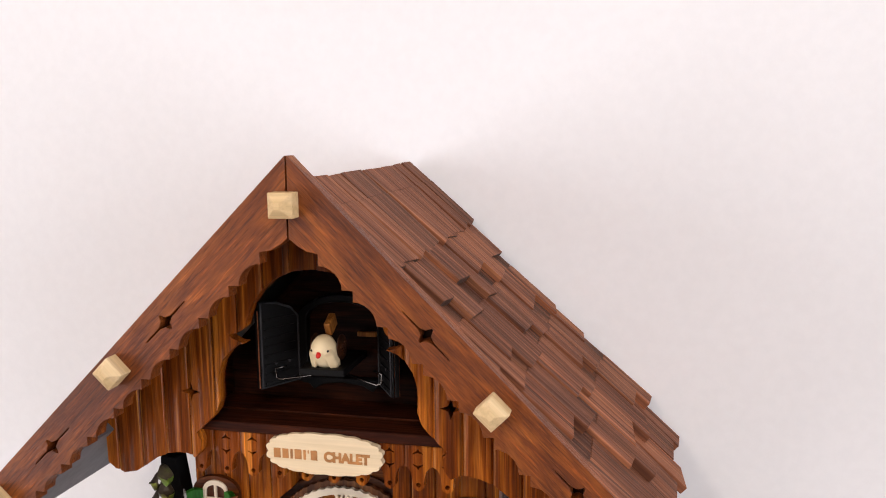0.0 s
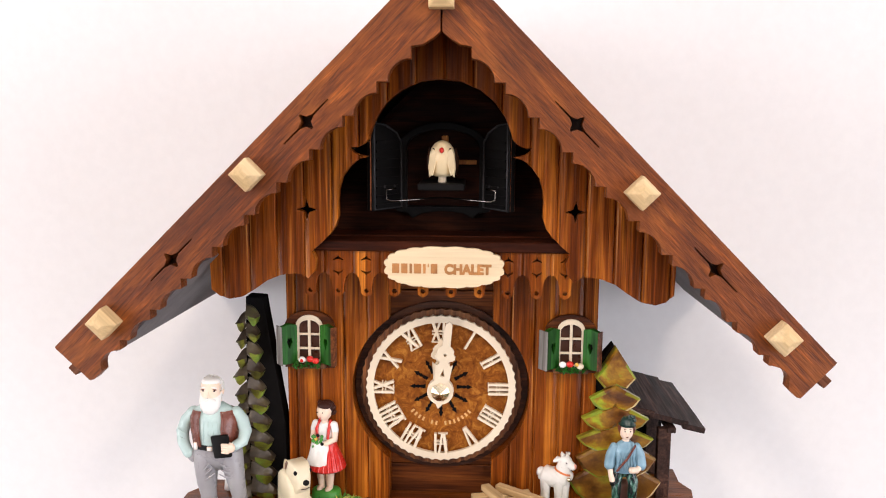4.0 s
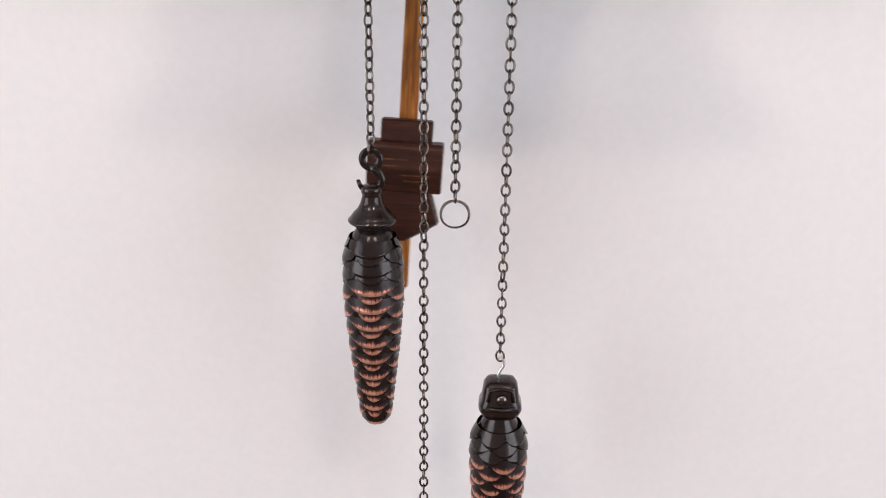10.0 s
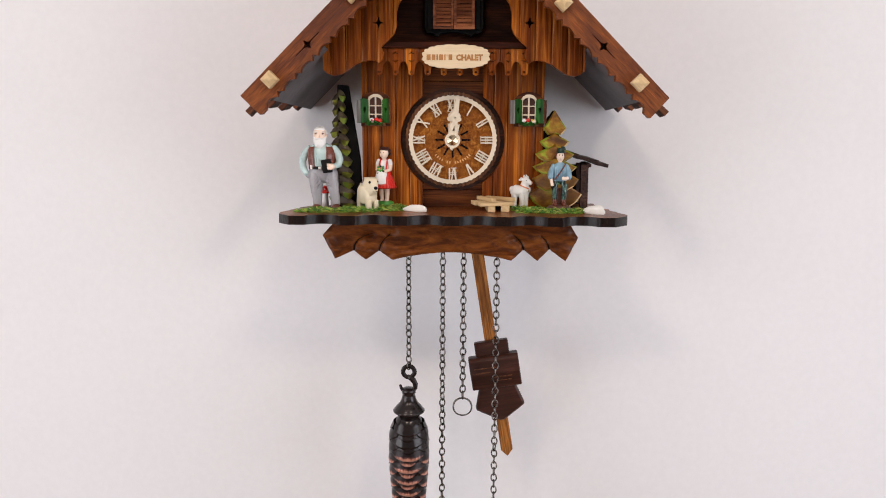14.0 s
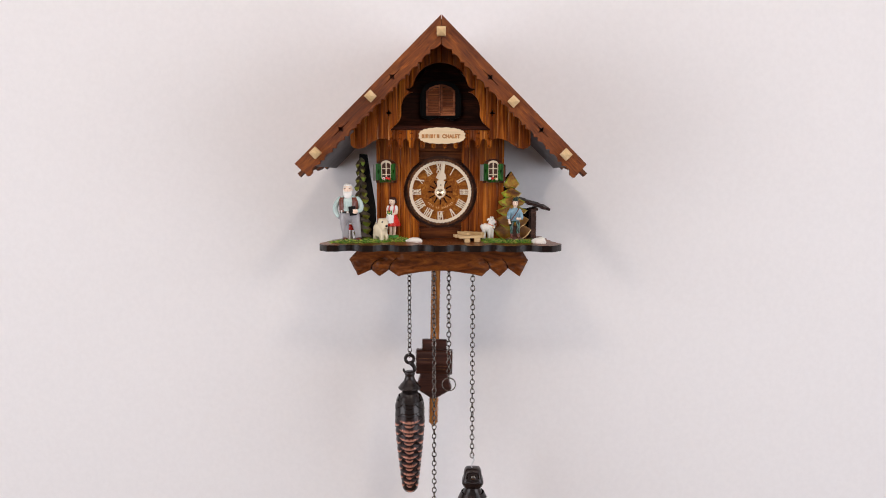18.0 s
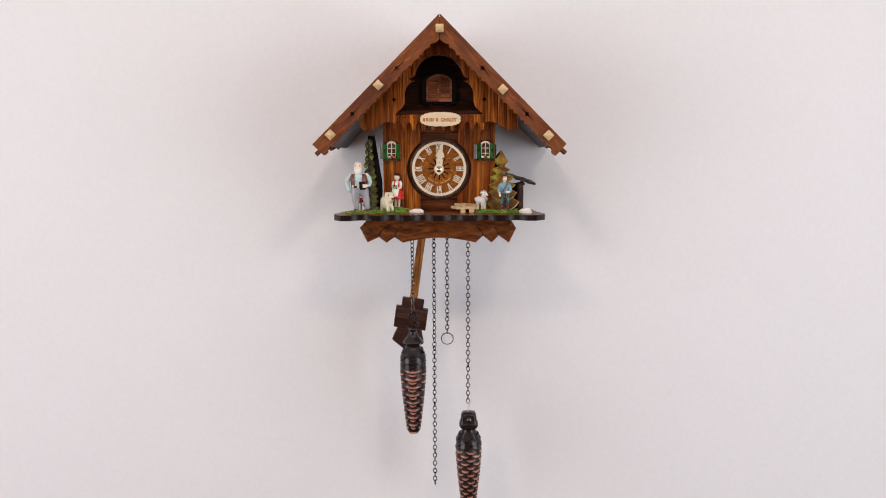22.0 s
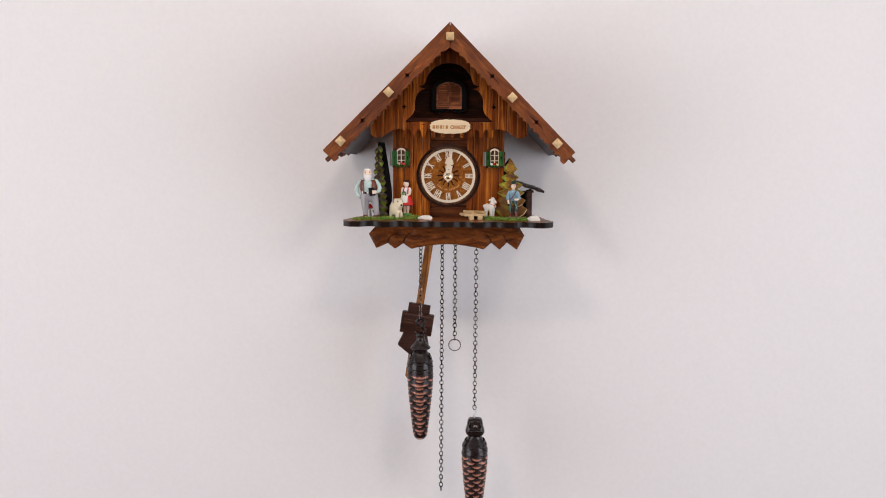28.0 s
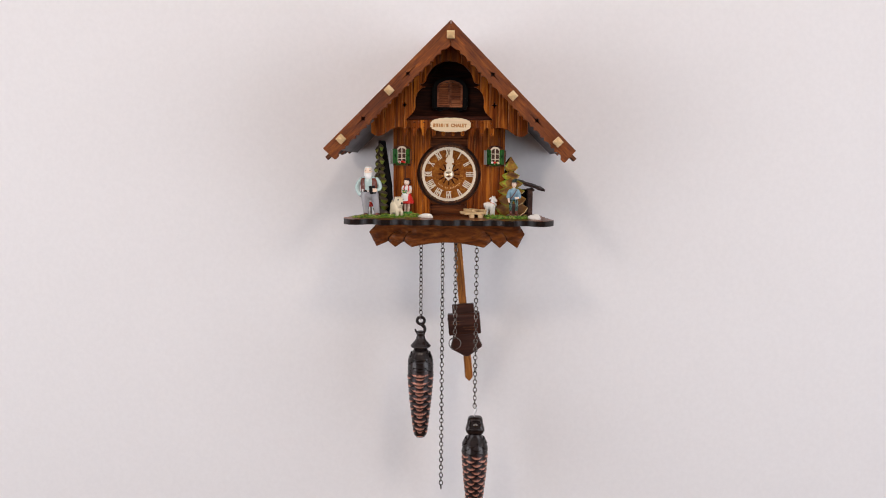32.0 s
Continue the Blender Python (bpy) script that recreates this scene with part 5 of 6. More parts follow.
for k in range(10):
    a = radians(200 + 16 * k)
    tube(bm, [(0.8 + 4.6 * math.cos(a), 0.4 + 4.6 * math.sin(a), 23.6), (0.8 + 6.9 * math.cos(a), 0.4 + 6.9 * math.sin(a), 18.8), (0.8 + 8.3 * math.cos(a), 0.4 + 8.3 * math.sin(a), 14.9)], [0.2, 0.5, 0.6], 6, False, 2)
lathe(bm, [(6.2, 17.4), (6.4, 18.0), (5.4, 21.0), (4.1, 26.4), (3.0, 27.2)], 20, (-1.2, -1.9, 0), 1)
blob(bm, 1, (0, 0, 29.6), (4.0, 3.0, 5.4))
for s in (-1, 1):
    limb(bm, 2, [(s * 2.5, -2.7, 28.4), (s * 2.9, -2.4, 32.0), (s * 2.6, 0.4, 34.8)], (0.7, 0.7, 0.7), 8)
    limb(bm, 1, [(s * 4.3, 0, 33.4), (s * 5.0, -0.4, 31.2)], (1.8, 1.7))
    limb(bm, 0, [(s * 5.0, -0.4, 31.0), (s * 5.2, -1.4, 27.6), (s * 2.0, -4.0, 26.4)], (1.6, 1.4, 1.2))
rr = random.Random(4)
for k in range(22):
    blob(bm, rr.choice((4, 4, 4, 5, 1, 6)), (rr.uniform(-3.6, 1.6), -4.6 - rr.random(), rr.uniform(23.0, 30.0)), (0.9, 0.6, 0.9), sub=1)
limb(bm, 0, [(0, 0, 34.0), (0, -0.2, 36.4)], (1.6, 1.5))
blob(bm, 0, (0, -0.5, 39.2), (3.4, 3.5, 4.0))
blob(bm, 0, (-0.6, -3.9, 38.6), (0.5, 0.6, 0.6), sub=1)
blob(bm, 3, (0.5, 1.3, 40.8), (3.6, 3.4, 3.0))
blob(bm, 3, (0.4, -1.0, 42.0), (3.2, 2.7, 1.7))
for k in range(34):
    a = rr.uniform(0, math.pi * 2)
    blob(bm, 3, (0.6 + 3.4 * math.cos(a), 1.0 + 3.0 * math.sin(a) * (0.4 if math.sin(a) < 0 else 1), rr.uniform(37.4 if math.sin(a) > 0.0 or math.cos(a) > 0.7 else 41.2, 43.0)), (1.0, 1.0, 0.85), sub=2)
for s in (-1, 1):
    blob(bm, 6, (-0.6 + s * 1.3, -3.8, 39.6), (0.35, 0.25, 0.35), sub=1)
blob(bm, 2, (-0.6, -3.9, 37.2), (0.7, 0.25, 0.25), sub=1)
figure("girl_figure", bm, [SKIN, WHITE, RED, HAIR, LEAFG, YELLOW, BLACK], "small painted girl figure in red skirt and white apron holding flowers", "figurine", (-49.0, -60.0, 0.4), -14, scale=0.96, slim=0.95)

# boy: 0 skin, 1 shirt, 2 dark green, 3 brown, 4 rock, 5 black, 6 straw, 7 patterned trousers
def trousers():
    m, nt, b = nodes_of("patterned_trousers")
    f = noise_tex(nt, 700, (1, 1, 0.4), 2, 0.5)
    nt.links.new(ramp(nt, f, [(0.42, (0.006, 0.012, 0.012)), (0.52, (0.012, 0.06, 0.04)), (0.62, (0.10, 0.2, 0.16))]), b.inputs["Base Color"])
    b.inputs["Roughness"].default_value = 0.25
    return m


bm = bmesh.new()
blob(bm, 4, (0, 0, 1.6), (9.6, 6.4, 2.8))
blob(bm, 4, (5.0, -1.6, 1.6), (4.6, 4.4, 2.6))
blob(bm, 4, (-4.6, -2.0, 1.4), (4.4, 4.2, 2.4))
hull(bm, 4, [(-5, 1, 0), (6, 1, 0), (5, 6, 0), (-4, 6, 0), (-3.4, 2, 13), (3.6, 2, 14), (3, 5, 16), (-3, 5, 15)], 1.2)
for s, c in ((-1, -3.2), (1, 4.0)):
    limb(bm, 7, [(0.5 + s * 2.2, 0.6, 20.4), (c + s * 0.2, -1.4, 16.2), (c, -1.2, 11.0), (c, -1.0, 7.0)], (2.3, 2.3, 2.0, 1.7), 14)
    blob(bm, 3, (c, -2.2, 4.6), (1.9, 3.2, 1.6))
    limb(bm, 3, [(c, -1.2, 5.0), (c, -1.0, 7.4)], (1.7, 1.9))
rings(bm, 7, [(18.6, 0.5, 0.4, 3.6, 2.8), (20.4, 0.5, 0.4, 4.5, 3.2), (22.2, 0.5, 0.4, 4.4, 3.1)], 18)
for k in range(6):
    tube(bm, [(-3.6 + 1.6 * k, -2.9, 20.8), (-3.2 + 1.5 * k, -3.3, 24.6), (-2.6 + 1.2 * k, -3.0, 29.0)], [0.3, 0.35, 0.1], 6, False, 1)
rings(bm, 1, [(20.2, 0.5, 0.3, 5.3, 3.6), (23.0, 0.5, 0.3, 4.7, 3.3), (26.5, 0.5, 0.3, 4.8, 3.4), (29.4, 0.5, 0.3, 5.3, 3.2), (31.4, 0.5, 0.3, 3.9, 2.5), (32.6, 0.5, 0.2, 2.0, 1.8)], 22)
limb(bm, 1, [(-4.6, 0.3, 29.8), (-6.0, 0, 26.8), (-6.5, -0.6, 23.2)], (1.9, 2.3, 2.5), 14)
limb(bm, 0, [(-6.3, -0.8, 23.4), (-6.1, -2.0, 19.6), (-5.4, -2.4, 17.4)], (1.3, 1.15, 1.3))
limb(bm, 1, [(5.6, 0.3, 29.8), (7.0, 0, 26.6), (7.4, -1.0, 23.2)], (1.9, 2.3, 2.5), 14)
limb(bm, 0, [(7.0, -1.6, 22.6), (5.2, -3.4, 21.8), (2.6, -4.0, 22.0)], (1.35, 1.25, 1.3))
limb(bm, 3, [(4.2, -2.6, 31.2), (0.6, -3.9, 26.4), (-3.6, -3.2, 21.4)], (0.5, 0.5, 0.5), 8)
blob(bm, 5, (-5.4, -2.9, 16.2), (1.1, 0.9, 1.2), sub=2)
limb(bm, 0, [(0.5, 0.1, 31.4), (0.5, -0.2, 34.0)], (1.6, 1.5))
blob(bm, 0, (0.5, -0.5, 36.6), (3.0, 3.1, 3.6))
blob(bm, 0, (0.5, -3.6, 36.2), (0.45, 0.55, 0.6), sub=1)
blob(bm, 3, (0.7, 0.8, 37.6), (3.2, 2.9, 2.7))
for s in (-1, 1):
    blob(bm, 3, (0.5 + s * 1.2, -3.35, 38.0), (0.65, 0.25, 0.16), sub=1)
lathe(bm, [(3.7, 38.9), (3.9, 39.2), (3.1, 39.6), (2.8, 41.0), (2.0, 42.0), (0.3, 42.2)], 20, (0.8, -0.2, 0), 2)
for k in range(12):
    a = radians(-20 + 220 * k / 11)
    tube(bm, [(0.7 + 2.9 * math.cos(a), 0.1 + 2.6 * math.sin(a), 39.2), (0.7 + 3.4 * math.cos(a), 0.1 + 3.1 * math.sin(a), 37.4), (0.7 + 3.2 * math.cos(a), 0.1 + 2.9 * math.sin(a), 35.8)], [0.5, 0.6, 0.25], 6, False, 3)
for k in range(9):
    blob(bm, 2, (rr.uniform(0, 4.2), -1.8, rr.uniform(40.4, 43.0)), (0.7, 0.5, 0.9), sub=1)
for s in (-1, 1):
    blob(bm, 5, (0.5 + s * 1.2, -3.35, 37.2), (0.3, 0.22, 0.28), sub=1)
blob(bm, 3, (0.5, -3.3, 34.9), (0.6, 0.2, 0.18), sub=1)
figure("herd_boy_figure", bm, [SKIN, DENIM, DKGREEN, BROWN, ROCK, BLACK, YELLOW, trousers()], "painted boy figure in blue shirt on a brown rock", "figurine", (69.6, -71.5, 0.5), 2, slim=0.86)

# dog and lamb, carved and painted
bm = bmesh.new()
d, p = Vector((0.6, -0.8, 0)), Vector((0.8, 0.6, 0))


def at_dog(along, across, z):
    v = Vector((4.4, -4.2, 0)) + d * along + p * across
    return (v.x, v.y, z)


hull(bm, 0, [at_dog(a, s * w, z) for a, w, z in ((-3.8, 3.7, 22.0), (-4.6, 3.9, 15.0), (2.0, 3.5, 22.2), (4.2, 3.2, 20.8), (5.8, 2.7, 17.0), (6.0, 2.4, 13.0), (2.6, 2.9, 9.6), (-3.0, 3.7, 10.0)) for s in (-1, 1)], 0.9)
hull(bm, 0, [at_dog(a, s * w, z) for a, w, z in ((2.6, 4.2, 12.0), (2.8, 4.0, 5.0), (-2.0, 4.6, 16.5), (-8.0, 4.4, 17.0), (-12.6, 4.0, 14.0), (-13.6, 3.8, 6.0), (-11.0, 4.0, 3.6), (-2.0, 4.2, 3.6)) for s in (-1, 1)], 1.6)
for a, w in ((1.2, -2.6), (1.2, 2.6), (-10.6, -2.4), (-10.6, 2.4)):
    hull(bm, 0, [at_dog(a + e, w + q, z) for e, q, z in ((-2.0, -1.7, 7.0), (2.0, -1.7, 7.0), (2.0, 1.7, 7.0), (-2.0, 1.7, 7.0), (-1.8, -1.6, 0), (2.6, -1.6, 0), (2.6, 1.6, 0), (-1.8, 1.6, 0))], 0.6)
for s in (-1, 1):
    hull(bm, 3, [at_dog(a, s * w, z) for a, w, z in ((-3.6, 3.5, 21.9), (-1.6, 3.4, 21.6), (-4.3, 4.0, 17.4), (-3.0, 4.1, 18.2), (-3.9, 4.2, 20.4), (-2.2, 4.0, 20.4))], 0.3)
    blob(bm, 1, at_dog(3.9, s * 2.9, 19.0), (0.9, 0.9, 1.0), sub=2)
blob(bm, 1, at_dog(6.2, 0.3, 15.2), (1.3, 1.1, 1.2), sub=2)
tube(bm, [at_dog(6.0, -1.8, 12.9), at_dog(6.3, 0, 12.7), at_dog(6.0, 1.8, 12.9)], 0.14, 6, False, 2)
limb(bm, 0, [at_dog(-12.8, 0.4, 14.0), at_dog(-14.6, 0.8, 16.6)], (1.5, 0.8))
figure("dog_figure", bm, [IVORY, BLACK, HAIR, paint("dog_ear_brown", (0.19, 0.10, 0.06), 0.4, 0.2)], "ivory carved dog figure with a black nose standing in the moss", "figurine", (-61.4, -69.6, 0.4))
bm = bmesh.new()
rings2 = [(-6.4, 14.0, 2.4), (-5.2, 13.4, 4.2), (-2.0, 12.6, 4.4), (1.6, 12.6, 4.6), (4.6, 13.4, 4.2), (6.2, 14.0, 2.6)]
limb(bm, 0, [(x, 1.0 - 0.28 * (x + 1), z) for x, z, q in rings2], [q for x, z, q in rings2], 18)
for x, y in ((1.4, -2.0), (4.7, -0.8), (-4.2, 0.4), (-4.8, 3.6)):
    limb(bm, 0, [(x, y, 12.0), (x + 0.1, y, 6.0), (x, y, 1.6)], (2.5, 1.9, 1.8), 14)
    lathe(bm, [(1.9, 0.0), (2.0, 1.4), (1.7, 2.4)], 14, (x, y - 0.2, 0), 0)
limb(bm, 0, [(3.0, -0.8, 14.6), (4.0, -1.4, 18.8)], (3.9, 3.2), 16)
blob(bm, 0, (4.6, -1.8, 20.2), (3.3, 3.1, 3.2))
limb(bm, 0, [(6.0, -2.6, 19.8), (8.0, -3.4, 18.8)], (2.2, 1.6), 14)
blob(bm, 1, (8.9, -3.8, 19.0), (0.9, 1.1, 1.2), sub=2)
limb(bm, 0, [(2.6, -2.0, 21.6), (0.6, -2.6, 21.8), (-0.8, -2.8, 21.0)], (0.9, 1.3, 0.7), 10)
limb(bm, 0, [(5.2, 0.6, 22.0), (6.4, 1.6, 22.8)], (0.9, 0.8), 10)
for k in range(10):
    blob(bm, 0, (4.0 + 1.7 * math.cos(k * 2.1), -1.6 + 1.3 * math.sin(k * 2.1), 22.8 + 0.5 * (k % 3)), (0.9, 0.9, 0.8), sub=2)
for x in (3.0, 5.2):
    limb(bm, 0, [(x, -1.6, 22.8), (x - 0.2, -1.6, 24.4)], (0.7, 0.4), 8)
blob(bm, 2, (4.8, -4.8, 20.8), (0.45, 0.3, 0.35), sub=1)
tube(bm, [(3.6 + 3.7 * math.cos(a), -1.1 + 3.5 * math.sin(a), 15.9 - 1.3 * math.cos(a)) for a in [2 * math.pi * k / 20 for k in range(20)]], 0.5, 6, True, 3)
blob(bm, 4, (6.2, -4.0, 13.2), (0.9, 0.9, 1.0), sub=2)
limb(bm, 0, [(-6.6, 2.4, 14.4), (-7.2, 2.6, 11.6)], (1.2, 0.9))
figure("lamb_figure", bm, [paint("white_woolly_paint", (0.80, 0.77, 0.72), 0.45, 0.06, 1.0, 900), paint("pink_muzzle", (0.85, 0.38, 0.26), 0.4), BLACK, paint("orange_collar", (0.75, 0.22, 0.07), 0.4), GOLD], "white painted lamb figure with an orange collar and bell", "figurine", (44.4, -60.5, 0.4), 0, scale=0.95, slim=0.88)


# carved trees
def leaf_wood(name, stops):
    m, nt, b = nodes_of(name)
    f = noise_tex(nt, 90, (1, 1, 1), 4, 0.6, 0.5)
    g = noise_tex(nt, 500, (0.3, 1, 1), 3, 0.6)
    col = ramp(nt, f, stops)
    nt.links.new(mixed(nt, col, ramp(nt, g, [(0.3, (0.55, 0.5, 0.45)), (0.65, (1.1, 1.1, 1.1))]), 0.7, "MULTIPLY"), b.inputs["Base Color"])
    b.inputs["Roughness"].default_value, b.inputs["Coat Weight"].default_value = 0.3, 0.6
    b.inputs["Coat Roughness"].default_value = 0.12
    bump(nt, b, g, 0.35)
    return m


LEAFW = leaf_wood("orange_brown_carved_leaf", [(0.32, (0.075, 0.0210, 0.0030)), (0.44, (0.200, 0.0780, 0.0080)), (0.54, (0.330, 0.1750, 0.0140)), (0.63, (0.34, 0.40, 0.024))])
LEAFD = leaf_wood("grey_brown_carved_leaf", [(0.3, (0.026, 0.016, 0.010)), (0.5, (0.070, 0.050, 0.032)), (0.64, (0.125, 0.100, 0.058)), (0.76, (0.17, 0.17, 0.04))])
LEAFB = leaf_wood("brown_carved_leaf", [(0.32, (0.060, 0.0180, 0.0030)), (0.46, (0.150, 0.0560, 0.0070)), (0.58, (0.240, 0.1100, 0.0110)), (0.72, (0.26, 0.24, 0.020))])
LEAFO = leaf_wood("olive_carved_leaf", [(0.30, (0.035, 0.026, 0.008)), (0.42, (0.105, 0.098, 0.016)), (0.52, (0.250, 0.265, 0.032)), (0.64, (0.190, 0.310, 0.050))])
CREAM_RIM = paint("cream_right_rim", (0.62, 0.47, 0.24), 0.4, 0.3, 0.2, 200, tint=(0.30, 0.24, 0.06))
LEAFEDGE = leaf_wood("yellow_green_edge", [(0.3, (0.17, 0.1105, 0.0102)), (0.46, (0.306, 0.306, 0.02125)), (0.7, (0.2125, 0.3825, 0.02975))])


def chip(outline, y0, thick, rim, rise, mats, parent, name="carved_leaf", low_only=False):
    """A carved chip: a bevelled rim round a raised face; the rim is painted."""
    bm = bmesh.new()
    n = len(outline)
    cx, cz = sum(p[0] for p in outline) / n, sum(p[1] for p in outline) / n
    back = [bm.verts.new((x, y0 + thick, z)) for x, z in outline]
    edge = [bm.verts.new((x, y0, z)) for x, z in outline]
    face = []
    for x, z in outline:
        dx, dz2 = cx - x, cz - z
        ln = math.hypot(dx, dz2) or 1
        k = min(rim, ln * 0.6) / ln
        face.append(bm.verts.new((x + dx * k, y0 - rise * 0.6, z + dz2 * k)))
    mid = bm.verts.new((cx, y0 - rise, cz + 0.2))
    bm.faces.new(back)
    for i in range(n):
        j = (i + 1) % n
        mz = (outline[i][1] + outline[j][1]) / 2
        mx = abs((outline[i][0] + outline[j][0]) / 2 - outline[0][0])
        wide = max(abs(p[0] - outline[0][0]) for p in outline)
        paint_rim = 1 if mx > 0.3 * wide and (not low_only or mz < cz) else 0
        # rims low on the right side take the cream tone
        if paint_rim and len(mats) > 2 and (outline[i][0] + outline[j][0]) / 2 > outline[0][0] + 0.45 * wide and mz < cz + 1:
            paint_rim = 2
        bm.faces.new((edge[i], edge[j], back[j], back[i])).material_index = paint_rim
        bm.faces.new((edge[i], edge[j], face[j], face[i])).material_index = paint_rim
        bm.faces.new((face[i], face[j], mid)).material_index = 0
    return part(name, bm, mats, parent, sharp=24)


t_r = thing("carved_fir_tree", "flat carved fir tree with glossy orange-brown tiers and green rims", "carved tree", (68.4, -58, 0.2), "carved trees")
bm = plate([(-13, 0), (13, 0), (11, 14), (-0.5, 62), (-2.0, 67.2), (-7.0, 61), (-13, 14)], 1.4, 6.5)
part("trunk_board", bm, BLACKP, t_r, "black-painted back board", bevel=0.3)
TIERS = [(18.6, 10.4, 0.6, 22, 0), (16.0, 20.6, 12.2, 30, 0.1), (15.2, 29.2, 23.9, 36, -0.6), (13.3, 37.8, 32.6, 44.5, -1.0), (10.0, 46.3, 41.3, 51.8, -1.5)]
for k, (w, zt, zb, top_z, c) in enumerate(TIERS):
    half = [(0.45 * w, zt + (top_z - zt) * 0.55), (w, zt), (0.82 * w, zt - (zt - zb) * 0.55), (0.5 * w, zb), (0.18 * w, zb + 0.6)]
    ring = [(c, top_z)] + [(c + x, z) for x, z in half] + [(c, zb + 2.0)] + [(c - x, z) for x, z in reversed(half)]
    chip(ring, -1.2 - 0.75 * k, 2.4, 1.3, 1.9, [LEAFW if k > 1 else LEAFB, LEAFEDGE, CREAM_RIM], t_r, low_only=k < 2)
ring = [(-1.7, 67.2), (2.6, 60.6), (6.4, 54.8), (2.9, 50.6), (-1.4, 51.8), (-5.9, 50.6), (-9.4, 54.8), (-5.6, 60.6)]
chip(ring, -4.4, 4.0, 1.0, 1.7, [LEAFW, LEAFEDGE, CREAM_RIM], t_r, "tip_leaf")
t_l = thing("carved_fir_tree", "tall carved fir tree with dark drooping leaves and black back", "carved tree", (-79.0, -58, 0.2), "carved trees")
bm = plate([(-4.4, 0), (13.4, 0), (13.0, 16), (12.6, 32), (4.8, 83.4), (-2.2, 83.8), (-3.0, 44)], 2.0, 10.0)
part("trunk_board", bm, BLACKP, t_l, "black-painted back board", bevel=0.3)


def frond(c, z, w, s, y0, tall):
    """A chipped leaf: a dark upper facet and a painted lower one that meet in a ridge running out to the tip."""
    bm = bmesh.new()
    us = (0.0, 0.22, 0.44, 0.66, 0.85, 1.0)
    low = ((0.0, -4.0), (0.22, -5.0), (0.42, -6.1), (0.62, -6.7), (0.84, -5.6), (1.0, -3.9))
    rows = []
    for u, (lx, lz) in zip(us, low):
        wob = rr.uniform(-0.22, 0.22)
        col = [(u * w, -3.6 * u ** 2.2, y0), (u * w, -1.6 - 2.1 * u, y0 - 1.5), (u * w * 0.98, -2.9 - 0.9 * u + wob, y0 - 2.3 - 0.4 * u), ((u + lx) / 2 * w, (-3.6 + 0.7 * u + lz) / 2, y0 - 1.9), (lx * w, lz + wob, y0 - 1.0)]
        rows.append([bm.verts.new((c + s * x, y, max(z + q * tall, 0.3))) for x, q, y in col])
    back = [[bm.verts.new((r[k].co.x, y0 + 2.2, r[k].co.z)) for r in rows] for k in (0, 4)]
    for i in range(len(us) - 1):
        for j in range(4):
            bm.faces.new((rows[i][j], rows[i + 1][j], rows[i + 1][j + 1], rows[i][j + 1])).material_index = 1 if j > 1 and i > 0 else 0
        bm.faces.new((rows[i][0], rows[i + 1][0], back[0][i + 1], back[0][i]))
        bm.faces.new((rows[i][4], rows[i + 1][4], back[1][i + 1], back[1][i])).material_index = 1
    bmesh.ops.remove_doubles(bm, verts=bm.verts[:], dist=0.02)
    return part("carved_leaf", bm, [LEAFD, LEAFO], t_l, sharp=24)


rr = random.Random(12)
for k in range(11):
    z = 80.5 - 7.25 * k
    for s in (-1, 1):
        w = (4.6 + 0.085 * (80 - z) if s > 0 else 4.2 + 0.05 * (80 - z)) + rr.uniform(-0.4, 0.6)
        frond(-1.3 + 0.07 * k, z + rr.uniform(-0.6, 0.6) - (2.6 if s < 0 else 0), w, s, -0.2 - 0.2 * k + 0.4 * (s < 0), 1.26 + 0.02 * k)

SHEDW = wood("dark_shed_wood", (0.02, 0.009, 0.007), (0.05, 0.022, 0.016), (0.10, 0.048, 0.034), "y", 900, 170, 0.5, 0.2, 0.8, 0.2)

# lean-to shed
shed = thing("lean_to_shed", "dark brown lean-to shed with a sloping board roof", "shed", (90, -45, 0))
for x, y in ((-0.4, -4.0), (-0.4, 20.0)):
    bm = bmesh.new()
    box(bm, x - 2.7, x + 2.7, y - 1.8, y + 1.8, 0.1, 30.2, bev=0.3)
    part("post", bm, SHEDW, shed)
bm = bmesh.new()
box(bm, 0.4, 4.0, -6.5, 23, 28.6, 31.0, bev=0.3)
part("beam", bm, SHEDW, shed)
bm = bmesh.new()
box(bm, -30, 4, 20, 22, 0.1, 29)
part("back_board", bm, BLACKP, shed)
rr = random.Random(9)
for r in range(4):
    bm = bmesh.new()
    vs = box(bm, 0, 9.2, -30, 30, -1.2, 1.2, bev=0.25)
    for k in range(1, 8):
        bmesh.ops.bisect_plane(bm, geom=bm.verts[:] + bm.edges[:] + bm.faces[:], plane_co=(0, -30 + 7.5 * k, 0), plane_no=(0, 1, 0), dist=1e-4)
    for v in bm.verts:
        v.co.x += 0.4 * noise.noise(Vector((v.co.y * 0.2, r * 3.0, 0)))
        v.co.z += 0.2 * noise.noise(Vector((v.co.y * 0.15, r * 5.0, v.co.x)))
    sh = part("roof_board", bm, SHEDW, shed)
    sh.location = ((-13.6 + 6.9 * r) * MM, 0.0245 + rr.uniform(-0.6, 0.6) * MM, (38.3 - 2.15 * r - (0.5 if r % 2 else 0)) * MM)
    sh.rotation_euler = (0, radians(13 + rr.uniform(-1, 1)), radians(rr.uniform(-0.6, 0.6)))

# wood stack of split laths
stack = thing("wood_stack", "little stack of pale split wooden laths", "wood stack", (26, -68, 0))
